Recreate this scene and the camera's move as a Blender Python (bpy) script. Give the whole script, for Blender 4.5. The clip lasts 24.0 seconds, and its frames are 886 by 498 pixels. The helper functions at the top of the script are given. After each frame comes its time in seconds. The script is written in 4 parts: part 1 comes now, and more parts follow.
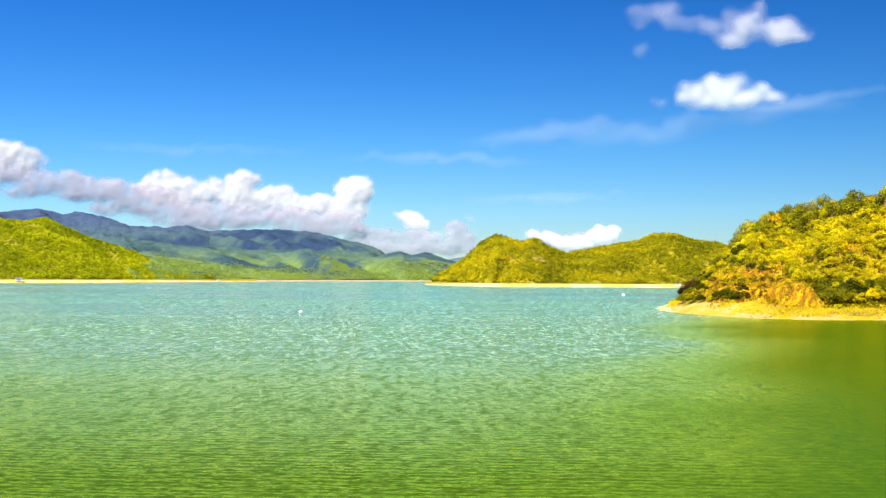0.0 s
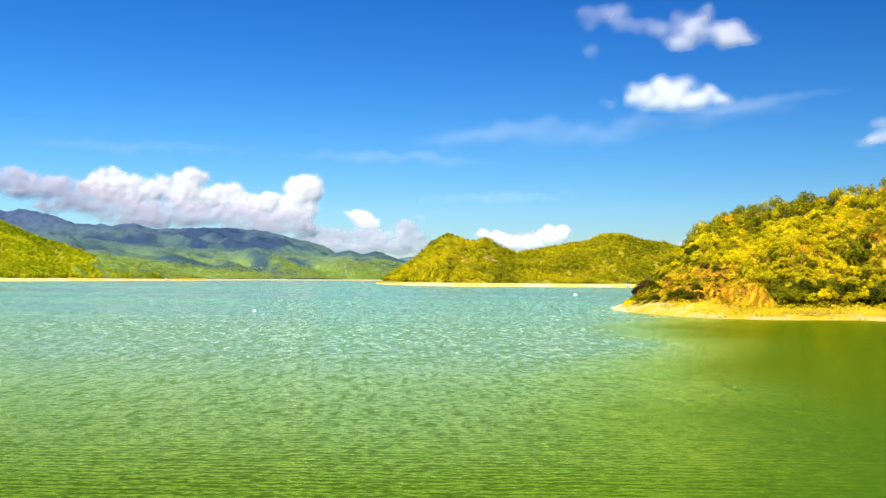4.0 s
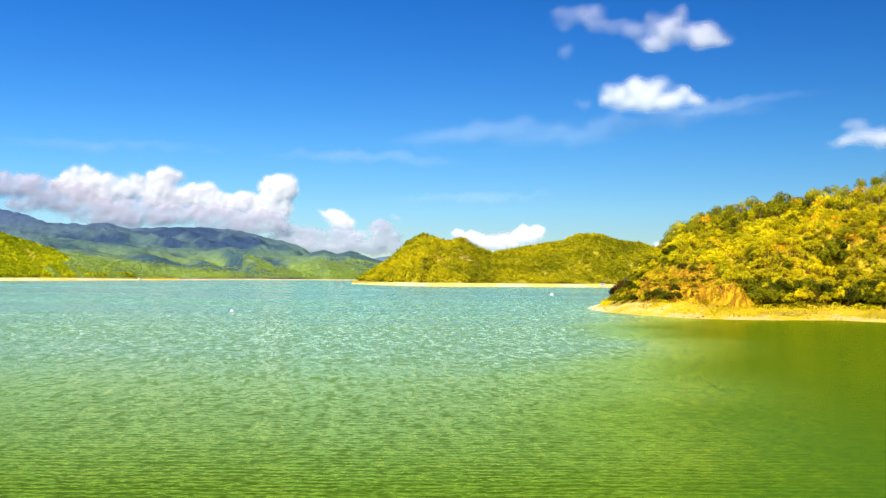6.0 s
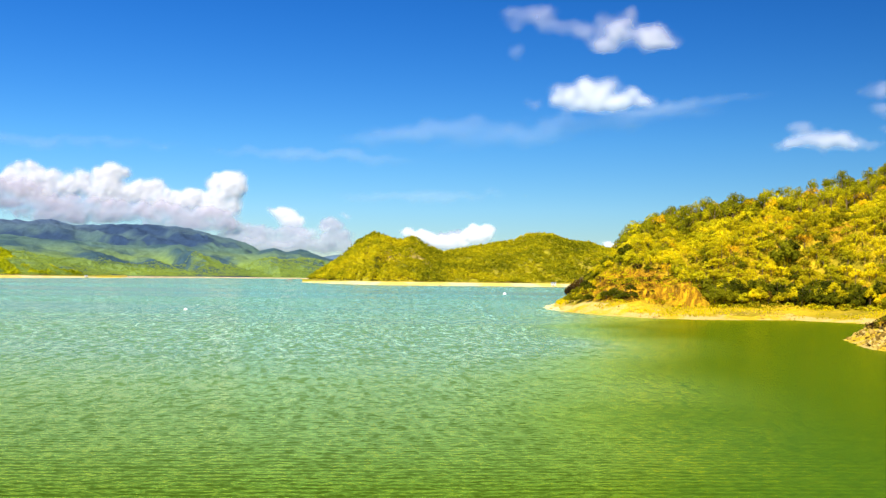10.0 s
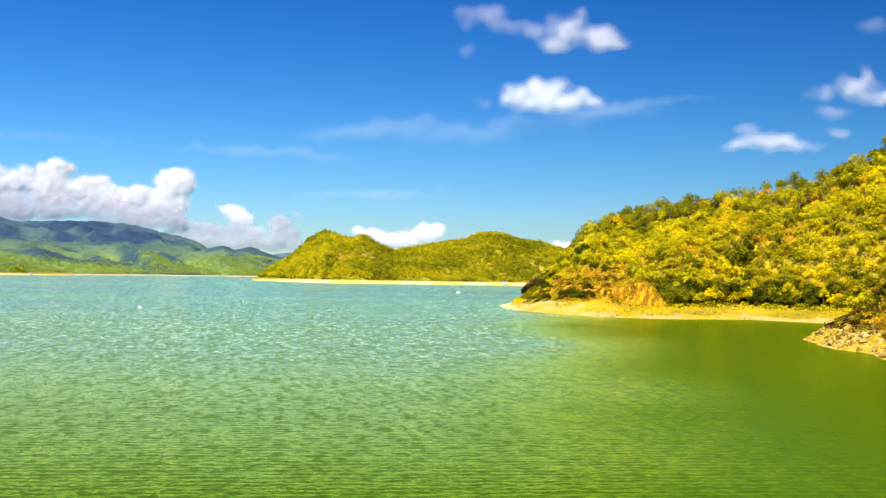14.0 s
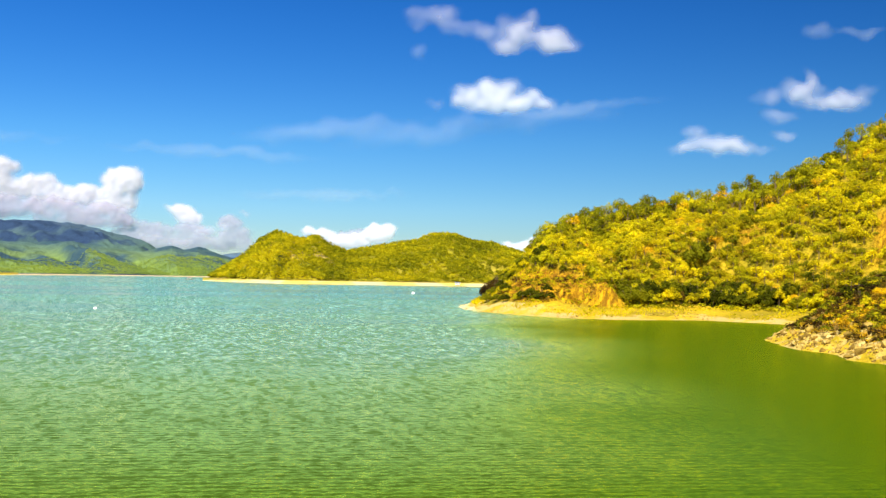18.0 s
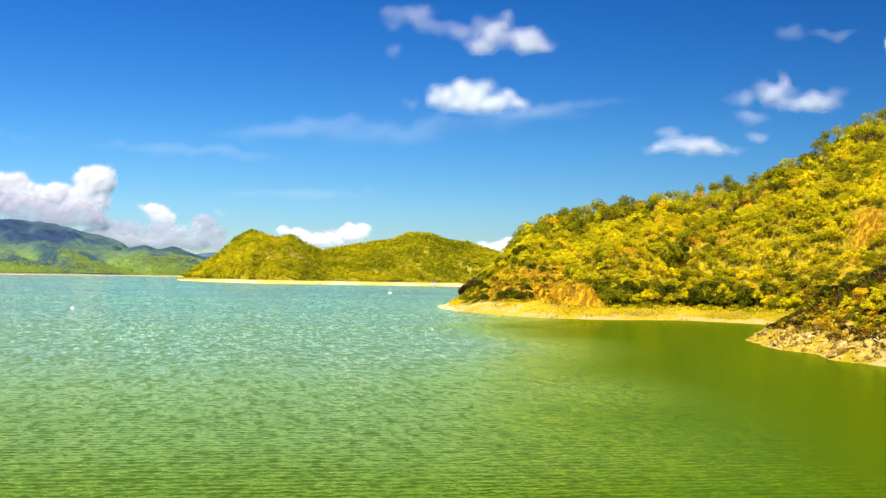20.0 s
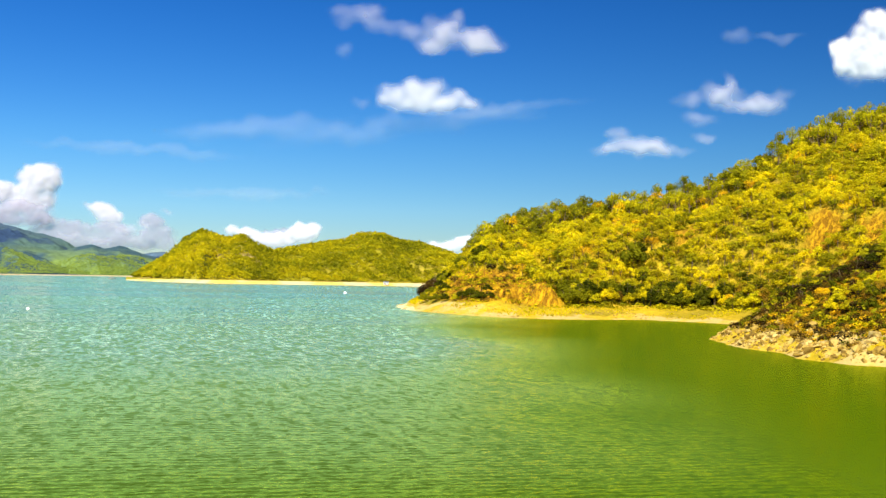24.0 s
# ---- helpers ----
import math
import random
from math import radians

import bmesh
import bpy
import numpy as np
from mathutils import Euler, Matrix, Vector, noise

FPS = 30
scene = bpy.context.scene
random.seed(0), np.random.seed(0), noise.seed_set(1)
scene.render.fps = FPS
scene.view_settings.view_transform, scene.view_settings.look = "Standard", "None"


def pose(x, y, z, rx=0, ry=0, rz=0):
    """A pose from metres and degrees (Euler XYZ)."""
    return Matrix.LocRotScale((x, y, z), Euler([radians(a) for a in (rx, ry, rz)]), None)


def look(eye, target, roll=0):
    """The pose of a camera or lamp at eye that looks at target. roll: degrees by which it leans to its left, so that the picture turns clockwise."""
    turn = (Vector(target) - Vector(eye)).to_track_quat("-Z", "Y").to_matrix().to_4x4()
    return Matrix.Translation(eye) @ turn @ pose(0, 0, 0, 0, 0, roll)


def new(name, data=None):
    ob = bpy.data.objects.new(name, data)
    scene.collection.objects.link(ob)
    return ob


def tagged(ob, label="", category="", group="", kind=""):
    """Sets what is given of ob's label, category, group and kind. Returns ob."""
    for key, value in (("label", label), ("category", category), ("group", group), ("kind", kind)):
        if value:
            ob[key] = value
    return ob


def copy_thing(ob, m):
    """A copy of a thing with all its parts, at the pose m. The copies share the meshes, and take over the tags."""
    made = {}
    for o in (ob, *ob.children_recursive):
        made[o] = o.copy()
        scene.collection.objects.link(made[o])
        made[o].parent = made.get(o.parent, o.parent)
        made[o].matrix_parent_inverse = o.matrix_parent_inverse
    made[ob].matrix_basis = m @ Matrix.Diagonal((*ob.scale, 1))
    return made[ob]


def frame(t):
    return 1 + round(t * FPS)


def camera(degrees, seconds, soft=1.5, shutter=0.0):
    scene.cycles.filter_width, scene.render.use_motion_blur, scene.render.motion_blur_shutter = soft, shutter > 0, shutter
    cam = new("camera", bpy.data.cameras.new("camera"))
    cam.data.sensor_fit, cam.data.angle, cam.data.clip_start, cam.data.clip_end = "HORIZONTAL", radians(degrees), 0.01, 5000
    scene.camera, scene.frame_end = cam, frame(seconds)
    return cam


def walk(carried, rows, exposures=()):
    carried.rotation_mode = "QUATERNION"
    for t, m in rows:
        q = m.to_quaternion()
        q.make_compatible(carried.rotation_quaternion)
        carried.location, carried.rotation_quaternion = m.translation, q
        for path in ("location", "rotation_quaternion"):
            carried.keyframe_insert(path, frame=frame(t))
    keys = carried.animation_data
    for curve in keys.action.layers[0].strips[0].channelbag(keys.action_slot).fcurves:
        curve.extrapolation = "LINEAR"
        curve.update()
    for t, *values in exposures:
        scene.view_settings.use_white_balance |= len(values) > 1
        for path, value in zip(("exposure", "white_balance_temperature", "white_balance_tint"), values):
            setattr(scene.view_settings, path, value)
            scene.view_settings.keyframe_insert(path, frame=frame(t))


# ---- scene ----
# ---------------------------------------------------------------- camera
cam = camera(43.81, 24.0, soft=1.45)
PATH = [
    (0.0, 0.0, 0.0, 15.0, 91.378, -0.39, 0.031),
    (1.0, -0.64, 0.563, 15.0, 91.362, -0.42, -0.633),
    (2.5, -1.627, 1.407, 15.0, 91.366, -0.482, -1.614),
    (4.5, -2.996, 2.527, 15.0, 91.366, -0.56, -2.923),
    (6.0, -4.067, 3.356, 15.0, 91.371, -0.595, -3.914),
    (7.5, -5.178, 4.172, 15.0, 91.368, -0.64, -4.911),
    (9.0, -6.332, 4.971, 15.0, 91.353, -0.735, -5.903),
    (10.5, -7.532, 5.748, 15.0, 91.333, -0.875, -6.886),
    (12.5, -9.206, 6.743, 15.0, 91.287, -0.965, -8.233),
    (14.0, -10.521, 7.454, 15.0, 91.307, -1.026, -9.198),
    (15.5, -11.89, 8.13, 15.0, 91.342, -1.073, -10.169),
    (17.0, -13.315, 8.767, 15.0, 91.375, -1.112, -11.152),
    (18.5, -14.799, 9.36, 15.0, 91.391, -1.135, -12.136),
    (20.5, -16.873, 10.077, 15.0, 91.408, -1.175, -13.471),
    (22.0, -18.504, 10.553, 15.0, 91.424, -1.175, -14.456),
    (24.0, -20.784, 11.098, 15.0, 91.440, -1.15, -15.764),
]
walk(cam, [(t, pose(*p)) for t, *p in PATH], exposures=[(0.0, 1.04), (8.0, 1.0), (16.0, 0.95), (24.0, 0.91)])

# ---------------------------------------------------------------- light
SUN_AZ, SUN_EL = radians(211), radians(50)      # clockwise from +y; height
world = bpy.data.worlds.new("world")
scene.world = world
world.use_nodes = True
wn, wl = world.node_tree.nodes, world.node_tree.links
sky = wn.new("ShaderNodeTexSky")
sky.sky_type = "NISHITA"
sky.sun_disc = False
sky.sun_elevation = SUN_EL
sky.sun_rotation = SUN_AZ
sky.altitude = 0
sky.air_density = 1.0
sky.dust_density = 0.0
sky.ozone_density = 3.0
tone = wn.new("ShaderNodeHueSaturation")
tone.inputs["Saturation"].default_value = 1.38
tone.inputs["Value"].default_value = 0.3
deep = wn.new("ShaderNodeGamma")
deep.inputs["Gamma"].default_value = 1.38
wl.new(sky.outputs[0], tone.inputs["Color"])
wl.new(tone.outputs[0], deep.inputs["Color"])
air = wn.new("ShaderNodeMix")
air.data_type, air.blend_type = "RGBA", "MULTIPLY"
air.inputs[0].default_value = 1.0
air.inputs[7].default_value = (0.64, 0.88, 1.06, 1)
wl.new(deep.outputs[0], air.inputs[6])
haze = wn.new("ShaderNodeMix")
haze.data_type, haze.blend_type = "RGBA", "ADD"
haze.inputs[0].default_value = 1.0
haze.inputs[7].default_value = (0.0, 0.03, 0.22, 1)
wl.new(air.outputs[2], haze.inputs[6])
way = wn.new("ShaderNodeTexCoord")
axes = wn.new("ShaderNodeSeparateXYZ")
wl.new(way.outputs["Generated"], axes.inputs[0])
low = wn.new("ShaderNodeValToRGB")                # bluer towards the horizon
for e, (at, c) in zip(low.color_ramp.elements, ((0.0, (0.86, 0.77, 0.92)), (0.12, (1.0, 1.0, 1.0)))):
    e.position, e.color = at, (*c, 1)
wl.new(axes.outputs["Z"], low.inputs[0])
side = wn.new("ShaderNodeMapRange")               # dims towards +x, fitted to the darker right of the view
side.inputs["From Min"].default_value, side.inputs["From Max"].default_value = -0.6, 0.6
side.inputs["To Min"].default_value, side.inputs["To Max"].default_value = 1.38, 0.65
wl.new(axes.outputs["X"], side.inputs["Value"])
for socket in (low.outputs[0], side.outputs[0]):
    step = wn.new("ShaderNodeMix")
    step.data_type, step.blend_type = "RGBA", "MULTIPLY"
    step.inputs[0].default_value = 1.0
    wl.new(haze.outputs[2], step.inputs[6])
    wl.new(socket, step.inputs[7])
    haze = step
wl.new(haze.outputs[2], wn["Background"].inputs["Color"])
wn["Background"].inputs["Strength"].default_value = 0.138

sun = new("sun", bpy.data.lights.new("sun", "SUN"))
sun.data.energy = 5.0
sun.data.angle = radians(0.5)
sun.data.color = (1.0, 0.93, 0.80)
to_sun = Vector((math.sin(SUN_AZ) * math.cos(SUN_EL), math.cos(SUN_AZ) * math.cos(SUN_EL), math.sin(SUN_EL)))
sun.matrix_world = look(to_sun * 3000, (0, 0, 0))


# ---------------------------------------------------------------- numbers: noise, distances
def grain(ix, iy, seed):
    n = (ix.astype(np.int64) * 374761393 + iy.astype(np.int64) * 668265263 + seed * 144269504).astype(np.uint64) & np.uint64(0xFFFFFFFF)
    n = ((n ^ (n >> np.uint64(13))) * np.uint64(1274126177)) & np.uint64(0xFFFFFFFF)
    return ((n ^ (n >> np.uint64(16))) & np.uint64(0xFFFF)).astype(float) / 65535.0


def vnoise(x, y, seed):
    ix, iy = np.floor(x), np.floor(y)
    fx, fy = x - ix, y - iy
    fx, fy = fx * fx * (3 - 2 * fx), fy * fy * (3 - 2 * fy)
    a, b = grain(ix, iy, seed), grain(ix + 1, iy, seed)
    c, d = grain(ix, iy + 1, seed), grain(ix + 1, iy + 1, seed)
    return (a + (b - a) * fx) * (1 - fy) + (c + (d - c) * fx) * fy


def fbm(x, y, octaves=4, seed=0):
    """About -1 to 1."""
    total, amp, norm = 0.0, 1.0, 0.0
    for o in range(octaves):
        total = total + amp * (vnoise(x * 2 ** o + 17.3 * o, y * 2 ** o - 9.1 * o, seed + o) * 2 - 1)
        norm += amp
        amp *= 0.5
    return total / norm * 1.5


def ramp(a, b, v):
    t = np.clip((v - a) / (b - a), 0, 1)
    return t * t * (3 - 2 * t)


def to_line(x, y, line):
    """Distance to a polyline, and its third value (height) at the nearest place."""
    best, val = np.full(x.shape, 1e9), np.zeros(x.shape)
    for p, q in zip(line[:-1], line[1:]):
        dx, dy = q[0] - p[0], q[1] - p[1]
        s = np.clip(((x - p[0]) * dx + (y - p[1]) * dy) / (dx * dx + dy * dy), 0, 1)
        d = np.hypot(x - p[0] - s * dx, y - p[1] - s * dy)
        near = d < best
        best = np.where(near, d, best)
        if len(p) > 2:
            val = np.where(near, p[2] + s * (q[2] - p[2]), val)
    return best, val


def inside(x, y, poly):
    hit = np.zeros(x.shape, bool)
    for p, q in zip(poly, poly[1:] + poly[:1]):
        cross = (p[1] > y) != (q[1] > y)
        with np.errstate(divide="ignore", invalid="ignore"):
            at = (q[0] - p[0]) * (y - p[1]) / ((q[1] - p[1]) or 1e-9) + p[0]
        hit ^= cross & (x < at)
    return hit


# ---------------------------------------------------------------- mesh helpers
def mesh_of(name, verts, faces, smooth=True, attrs=None):
    """A mesh from numpy arrays: verts (n,3), faces (m,3) or (m,4)."""
    verts, faces = np.asarray(verts, np.float32), np.asarray(faces, np.int32)
    me = bpy.data.meshes.new(name)
    me.vertices.add(len(verts))
    me.vertices.foreach_set("co", verts.ravel())
    k = faces.shape[1]
    me.loops.add(faces.size)
    me.loops.foreach_set("vertex_index", faces.ravel())
    me.polygons.add(len(faces))
    me.polygons.foreach_set("loop_start", np.arange(0, faces.size, k, dtype=np.int32))
    me.polygons.foreach_set("loop_total", np.full(len(faces), k, np.int32))
    me.polygons.foreach_set("use_smooth", np.full(len(faces), smooth))
    for key, values in (attrs or {}).items():
        me.attributes.new(key, "FLOAT", "POINT").data.foreach_set("value", np.asarray(values, np.float32))
    me.update(calc_edges=True)
    me.validate()
    return me


def grid_faces(rows, cols, keep=None):
    i = np.arange(rows * cols).reshape(rows, cols)
    f = np.stack([i[:-1, :-1], i[:-1, 1:], i[1:, 1:], i[1:, :-1]], -1).reshape(-1, 4)
    return f if keep is None else f[keep.ravel()[f].any(1)]


def tidy(verts, faces, attrs=None):
    """Drops the vertices that no face uses."""
    used = np.unique(faces)
    where = np.full(len(verts), -1)
    where[used] = np.arange(len(used))
    return verts[used], where[faces], {k: v.ravel()[used] for k, v in (attrs or {}).items()}


def thing(name, me, mat, label="", category="", group="", kind=""):
    ob = new(name, me)
    if mat:
        me.materials.clear()
        me.materials.append(mat)
    return tagged(ob, label, category, group, kind)


def part(name, me, mat, parent, label=""):
    """One mesh object (from a bmesh or a mesh) under a thing."""
    if isinstance(me, bmesh.types.BMesh):
        bm, me = me, bpy.data.meshes.new(name)
        bm.to_mesh(me)
        bm.free()
    ob = new(name, me)
    if mat and not me.materials:
        me.materials.append(mat)
    ob.parent = parent
    if label:
        tagged(ob, label)
    return ob


# ---------------------------------------------------------------- materials
def material(name):
    m = bpy.data.materials.new(name)
    m.use_nodes = True
    return m, m.node_tree.nodes, m.node_tree.links, m.node_tree.nodes["Principled BSDF"]


def noise_node(n, l, scale, detail=4.0, rough=0.55, space="Object", stretch=None):
    tc = n.new("ShaderNodeTexCoord")
    tex = n.new("ShaderNodeTexNoise")
    tex.inputs["Scale"].default_value = scale
    tex.inputs["Detail"].default_value = detail
    tex.inputs["Roughness"].default_value = rough
    if stretch:
        mp = n.new("ShaderNodeMapping")
        mp.inputs["Scale"].default_value = stretch
        l.new(tc.outputs[space], mp.inputs["Vector"])
        l.new(mp.outputs[0], tex.inputs["Vector"])
    else:
        l.new(tc.outputs[space], tex.inputs["Vector"])
    return tex.outputs["Fac"]


def colours(n, l, fac, stops):
    r = n.new("ShaderNodeValToRGB")
    while len(r.color_ramp.elements) < len(stops):
        r.color_ramp.elements.new(0.5)
    for e, (at, c) in zip(r.color_ramp.elements, stops):
        e.position, e.color = at, (*c, 1)
    l.new(fac, r.inputs[0])
    return r.outputs[0]


def blend(n, l, fac, a, b, mode="MIX"):
    m = n.new("ShaderNodeMix")
    m.data_type, m.blend_type = "RGBA", mode
    if isinstance(fac, float):
        m.inputs["Factor"].default_value = fac
    else:
        l.new(fac, m.inputs["Factor"])
    for key, v in (("A", a), ("B", b)):
        sock = [s for s in m.inputs if s.name == key and s.type == "RGBA"][0]
        if isinstance(v, tuple):
            sock.default_value = (*v, 1)
        else:
            l.new(v, sock)
    return [s for s in m.outputs if s.type == "RGBA"][0]


def maths(n, l, op, a, b=0.0, clamp=False):
    m = n.new("ShaderNodeMath")
    m.operation, m.use_clamp = op, clamp
    for k, v in enumerate((a, b)):
        if isinstance(v, (int, float)):
            m.inputs[k].default_value = v
        else:
            l.new(v, m.inputs[k])
    return m.outputs[0]


def relief(n, l, bsdf, height, strength, distance):
    b = n.new("ShaderNodeBump")
    b.inputs["Strength"].default_value = strength
    b.inputs["Distance"].default_value = distance
    l.new(height, b.inputs["Height"])
    l.new(b.outputs[0], bsdf.inputs["Normal"])


def attribute(n, name):
    a = n.new("ShaderNodeAttribute")
    a.attribute_name = name
    return a.outputs["Fac"]


def leaf_material(name, dark, mid, bright, patch=0.05):
    """Thin leaves: diffuse and some light through them; hue varies from leaf to leaf and from tree to tree."""
    m, n, l, p = material(name)
    geo = n.new("ShaderNodeNewGeometry")
    info = n.new("ShaderNodeObjectInfo")
    tex = n.new("ShaderNodeTexNoise")
    tex.inputs["Scale"].default_value = patch
    tex.inputs["Detail"].default_value = 3
    l.new(geo.outputs["Position"], tex.inputs["Vector"])
    mixv = maths(n, l, "MULTIPLY_ADD", geo.outputs["Random Per Island"], 0.10)
    mixv.node.inputs[2].default_value = -0.05
    tree = maths(n, l, "MULTIPLY_ADD", info.outputs["Random"], 0.36)
    tree.node.inputs[2].default_value = -0.18
    tree = maths(n, l, "ADD", tree, attribute(n, "tone"))
    fac = maths(n, l, "ADD", maths(n, l, "ADD", tex.outputs["Fac"], mixv), tree, True)
    col = colours(n, l, fac, [(0.25, dark), (0.5, mid), (0.72, bright)])
    l.new(col, p.inputs["Base Color"])
    p.inputs["Roughness"].default_value = 0.7
    p.inputs["Specular IOR Level"].default_value = 0.06
    tr = n.new("ShaderNodeBsdfTranslucent")
    l.new(col, tr.inputs["Color"])
    mx = n.new("ShaderNodeMixShader")
    mx.inputs[0].default_value = 0.38
    l.new(p.outputs[0], mx.inputs[1])
    l.new(tr.outputs[0], mx.inputs[2])
    l.new(mx.outputs[0], n["Material Output"].inputs["Surface"])
    return m


def soil_material(name, grass, dry, bare, clay, detail=0.12):
    """Ground: grass and litter, bare shore (attribute bare), raw earth (attribute clay)."""
    m, n, l, p = material(name)
    big = noise_node(n, l, detail * 0.25, 5)
    small = noise_node(n, l, detail * 6, 6, 0.65)
    cover = blend(n, l, colours(n, l, big, [(0.4, (0, 0, 0)), (0.62, (1, 1, 1))]), grass, dry)
    cover = blend(n, l, 0.75, cover, colours(n, l, small, [(0.3, (0.5, 0.5, 0.45)), (0.7, (1.25, 1.2, 1.1))]), "MULTIPLY")
    pale = blend(n, l, noise_node(n, l, detail * 1.5, 4), tuple(c * 0.82 for c in bare), bare)
    pale = blend(n, l, 0.6, pale, colours(n, l, small, [(0.32, (0.42, 0.38, 0.30)), (0.5, (0.9, 0.9, 0.85)), (0.7, (1.25, 1.25, 1.3))]), "MULTIPLY")
    streaks = colours(n, l, noise_node(n, l, detail * 4, 6, 0.75, stretch=(1, 1, 0.14)), [(0.43, (0, 0, 0)), (0.56, (1, 1, 1))])
    earth = blend(n, l, streaks, (clay[0] * 0.40, clay[1] * 0.34, clay[2] * 0.5), clay)
    grey = colours(n, l, noise_node(n, l, detail * 0.55, 4, 0.6), [(0.43, (0, 0, 0)), (0.54, (1, 1, 1))])
    pale = blend(n, l, grey, pale, blend(n, l, small, (bare[0] * 0.6, bare[1] * 0.66, bare[2] * 1.2 + 0.03), (bare[0] * 1.1, bare[1] * 1.18, bare[2] * 1.5 + 0.13)))
    pale = blend(n, l, colours(n, l, maths(n, l, "MULTIPLY", attribute(n, "wash"), maths(n, l, "ADD", small, 0.5)), [(0.35, (0, 0, 0)), (0.6, (1, 1, 1))]), pale, (0.72, 0.58, 0.26))
    edge = maths(n, l, "ADD", attribute(n, "bare"), maths(n, l, "MULTIPLY_ADD", small, 0.7), True)
    edge.node.inputs[1].links[0].from_node.inputs[2].default_value = -0.35
    out = blend(n, l, maths(n, l, "MULTIPLY", attribute(n, "clay"), 1.0, True), cover, earth)
    out = blend(n, l, colours(n, l, edge, [(0.35, (0, 0, 0)), (0.6, (1, 1, 1))]), out, pale)
    l.new(out, p.inputs["Base Color"])
    p.inputs["Roughness"].default_value = 0.95
    p.inputs["Specular IOR Level"].default_value = 0.15
    relief(n, l, p, maths(n, l, "ADD", small, maths(n, l, "MULTIPLY", streaks, maths(n, l, "MULTIPLY", attribute(n, "clay"), 0.9))), 0.85, 0.7)
    return m


def plain_material(name, colour, rough=0.6, metal=0.0, vary=0.25, scale=2.0):
    m, n, l, p = material(name)
    a = noise_node(n, l, scale, 5, 0.6)
    l.new(blend(n, l, a, tuple(c * (1 - vary) for c in colour), tuple(min(1, c * (1 + vary)) for c in colour)), p.inputs["Base Color"])
    p.inputs["Roughness"].default_value = rough
    p.inputs["Metallic"].default_value = metal
    relief(n, l, p, noise_node(n, l, scale * 6, 4), 0.25, 0.02)
    return m


GREENS = leaf_material("leaf_yellow_green", (0.22, 0.195, 0.003), (0.56, 0.46, 0.004), (0.82, 0.67, 0.006))
BROWN = leaf_material("leaf_dead_brown", (0.018, 0.012, 0.004), (0.06, 0.034, 0.006), (0.15, 0.08, 0.010))
ORANGE = leaf_material("leaf_orange", (0.32, 0.16, 0.004), (0.66, 0.38, 0.006), (0.88, 0.58, 0.008))
OLIVE = leaf_material("leaf_olive", (0.18, 0.18, 0.004), (0.45, 0.405, 0.005), (0.68, 0.58, 0.006))
DARK = leaf_material("leaf_dark_green", (0.035, 0.043, 0.001), (0.11, 0.116, 0.002), (0.26, 0.245, 0.004))
RUSSET = leaf_material("leaf_russet", (0.13, 0.075, 0.008), (0.34, 0.195, 0.010), (0.56, 0.36, 0.014))
DISTANT = leaf_material("leaf_far_hill", (0.14, 0.155, 0.004), (0.39, 0.355, 0.005), (0.62, 0.51, 0.006), 0.010)
MEADOW = leaf_material("leaf_meadow", (0.22, 0.27, 0.004), (0.43, 0.455, 0.005), (0.64, 0.615, 0.006), 0.006)
FOOTLEAF = leaf_material("leaf_foothill", (0.15, 0.24, 0.06), (0.25, 0.355, 0.075), (0.37, 0.46, 0.08), 0.004)
BARK = plain_material("bark", (0.15, 0.10, 0.04), 0.9, 0, 0.4, 3.0)
SOIL = soil_material("hillside_ground", (0.25, 0.20, 0.007), (0.50, 0.35, 0.012), (0.57, 0.38, 0.018), (0.56, 0.30, 0.006))
FARSOIL = soil_material("far_hill_ground", (0.20, 0.20, 0.01), (0.36, 0.30, 0.02), (0.72, 0.54, 0.12), (0.42, 0.30, 0.10), 0.03)


def stone_material():
    """Angular shore rock, cream to rust-brown from stone to stone, with dark stains."""
    m, n, l, p = material("stone")
    info, geo = n.new("ShaderNodeObjectInfo"), n.new("ShaderNodeNewGeometry")
    lot = maths(n, l, "FRACT", maths(n, l, "ADD", info.outputs["Random"], geo.outputs["Random Per Island"]))
    tint = colours(n, l, lot, [(0.0, (0.15, 0.09, 0.015)), (0.3, (0.30, 0.195, 0.03)), (0.65, (0.44, 0.30, 0.06)), (1.0, (0.60, 0.45, 0.15))])
    stain = colours(n, l, noise_node(n, l, 1.4, 6, 0.65), [(0.36, (0.35, 0.28, 0.2)), (0.55, (1, 1, 1))])
    l.new(blend(n, l, 0.85, tint, stain, "MULTIPLY"), p.inputs["Base Color"])
    p.inputs["Roughness"].default_value = 0.92
    p.inputs["Specular IOR Level"].default_value = 0.15
    relief(n, l, p, noise_node(n, l, 5.0, 5, 0.6), 0.5, 0.12)
    return m


STONE = stone_material()
WHITE = plain_material("white_paint", (0.80, 0.78, 0.74), 0.5, 0, 0.06)
RED = plain_material("red_paint", (0.45, 0.08, 0.05), 0.5, 0, 0.15)
WOOD = plain_material("weathered_wood", (0.20, 0.14, 0.09), 0.8, 0, 0.3)
TIN = plain_material("tin_roof", (0.42, 0.44, 0.48), 0.45, 0.3, 0.15)


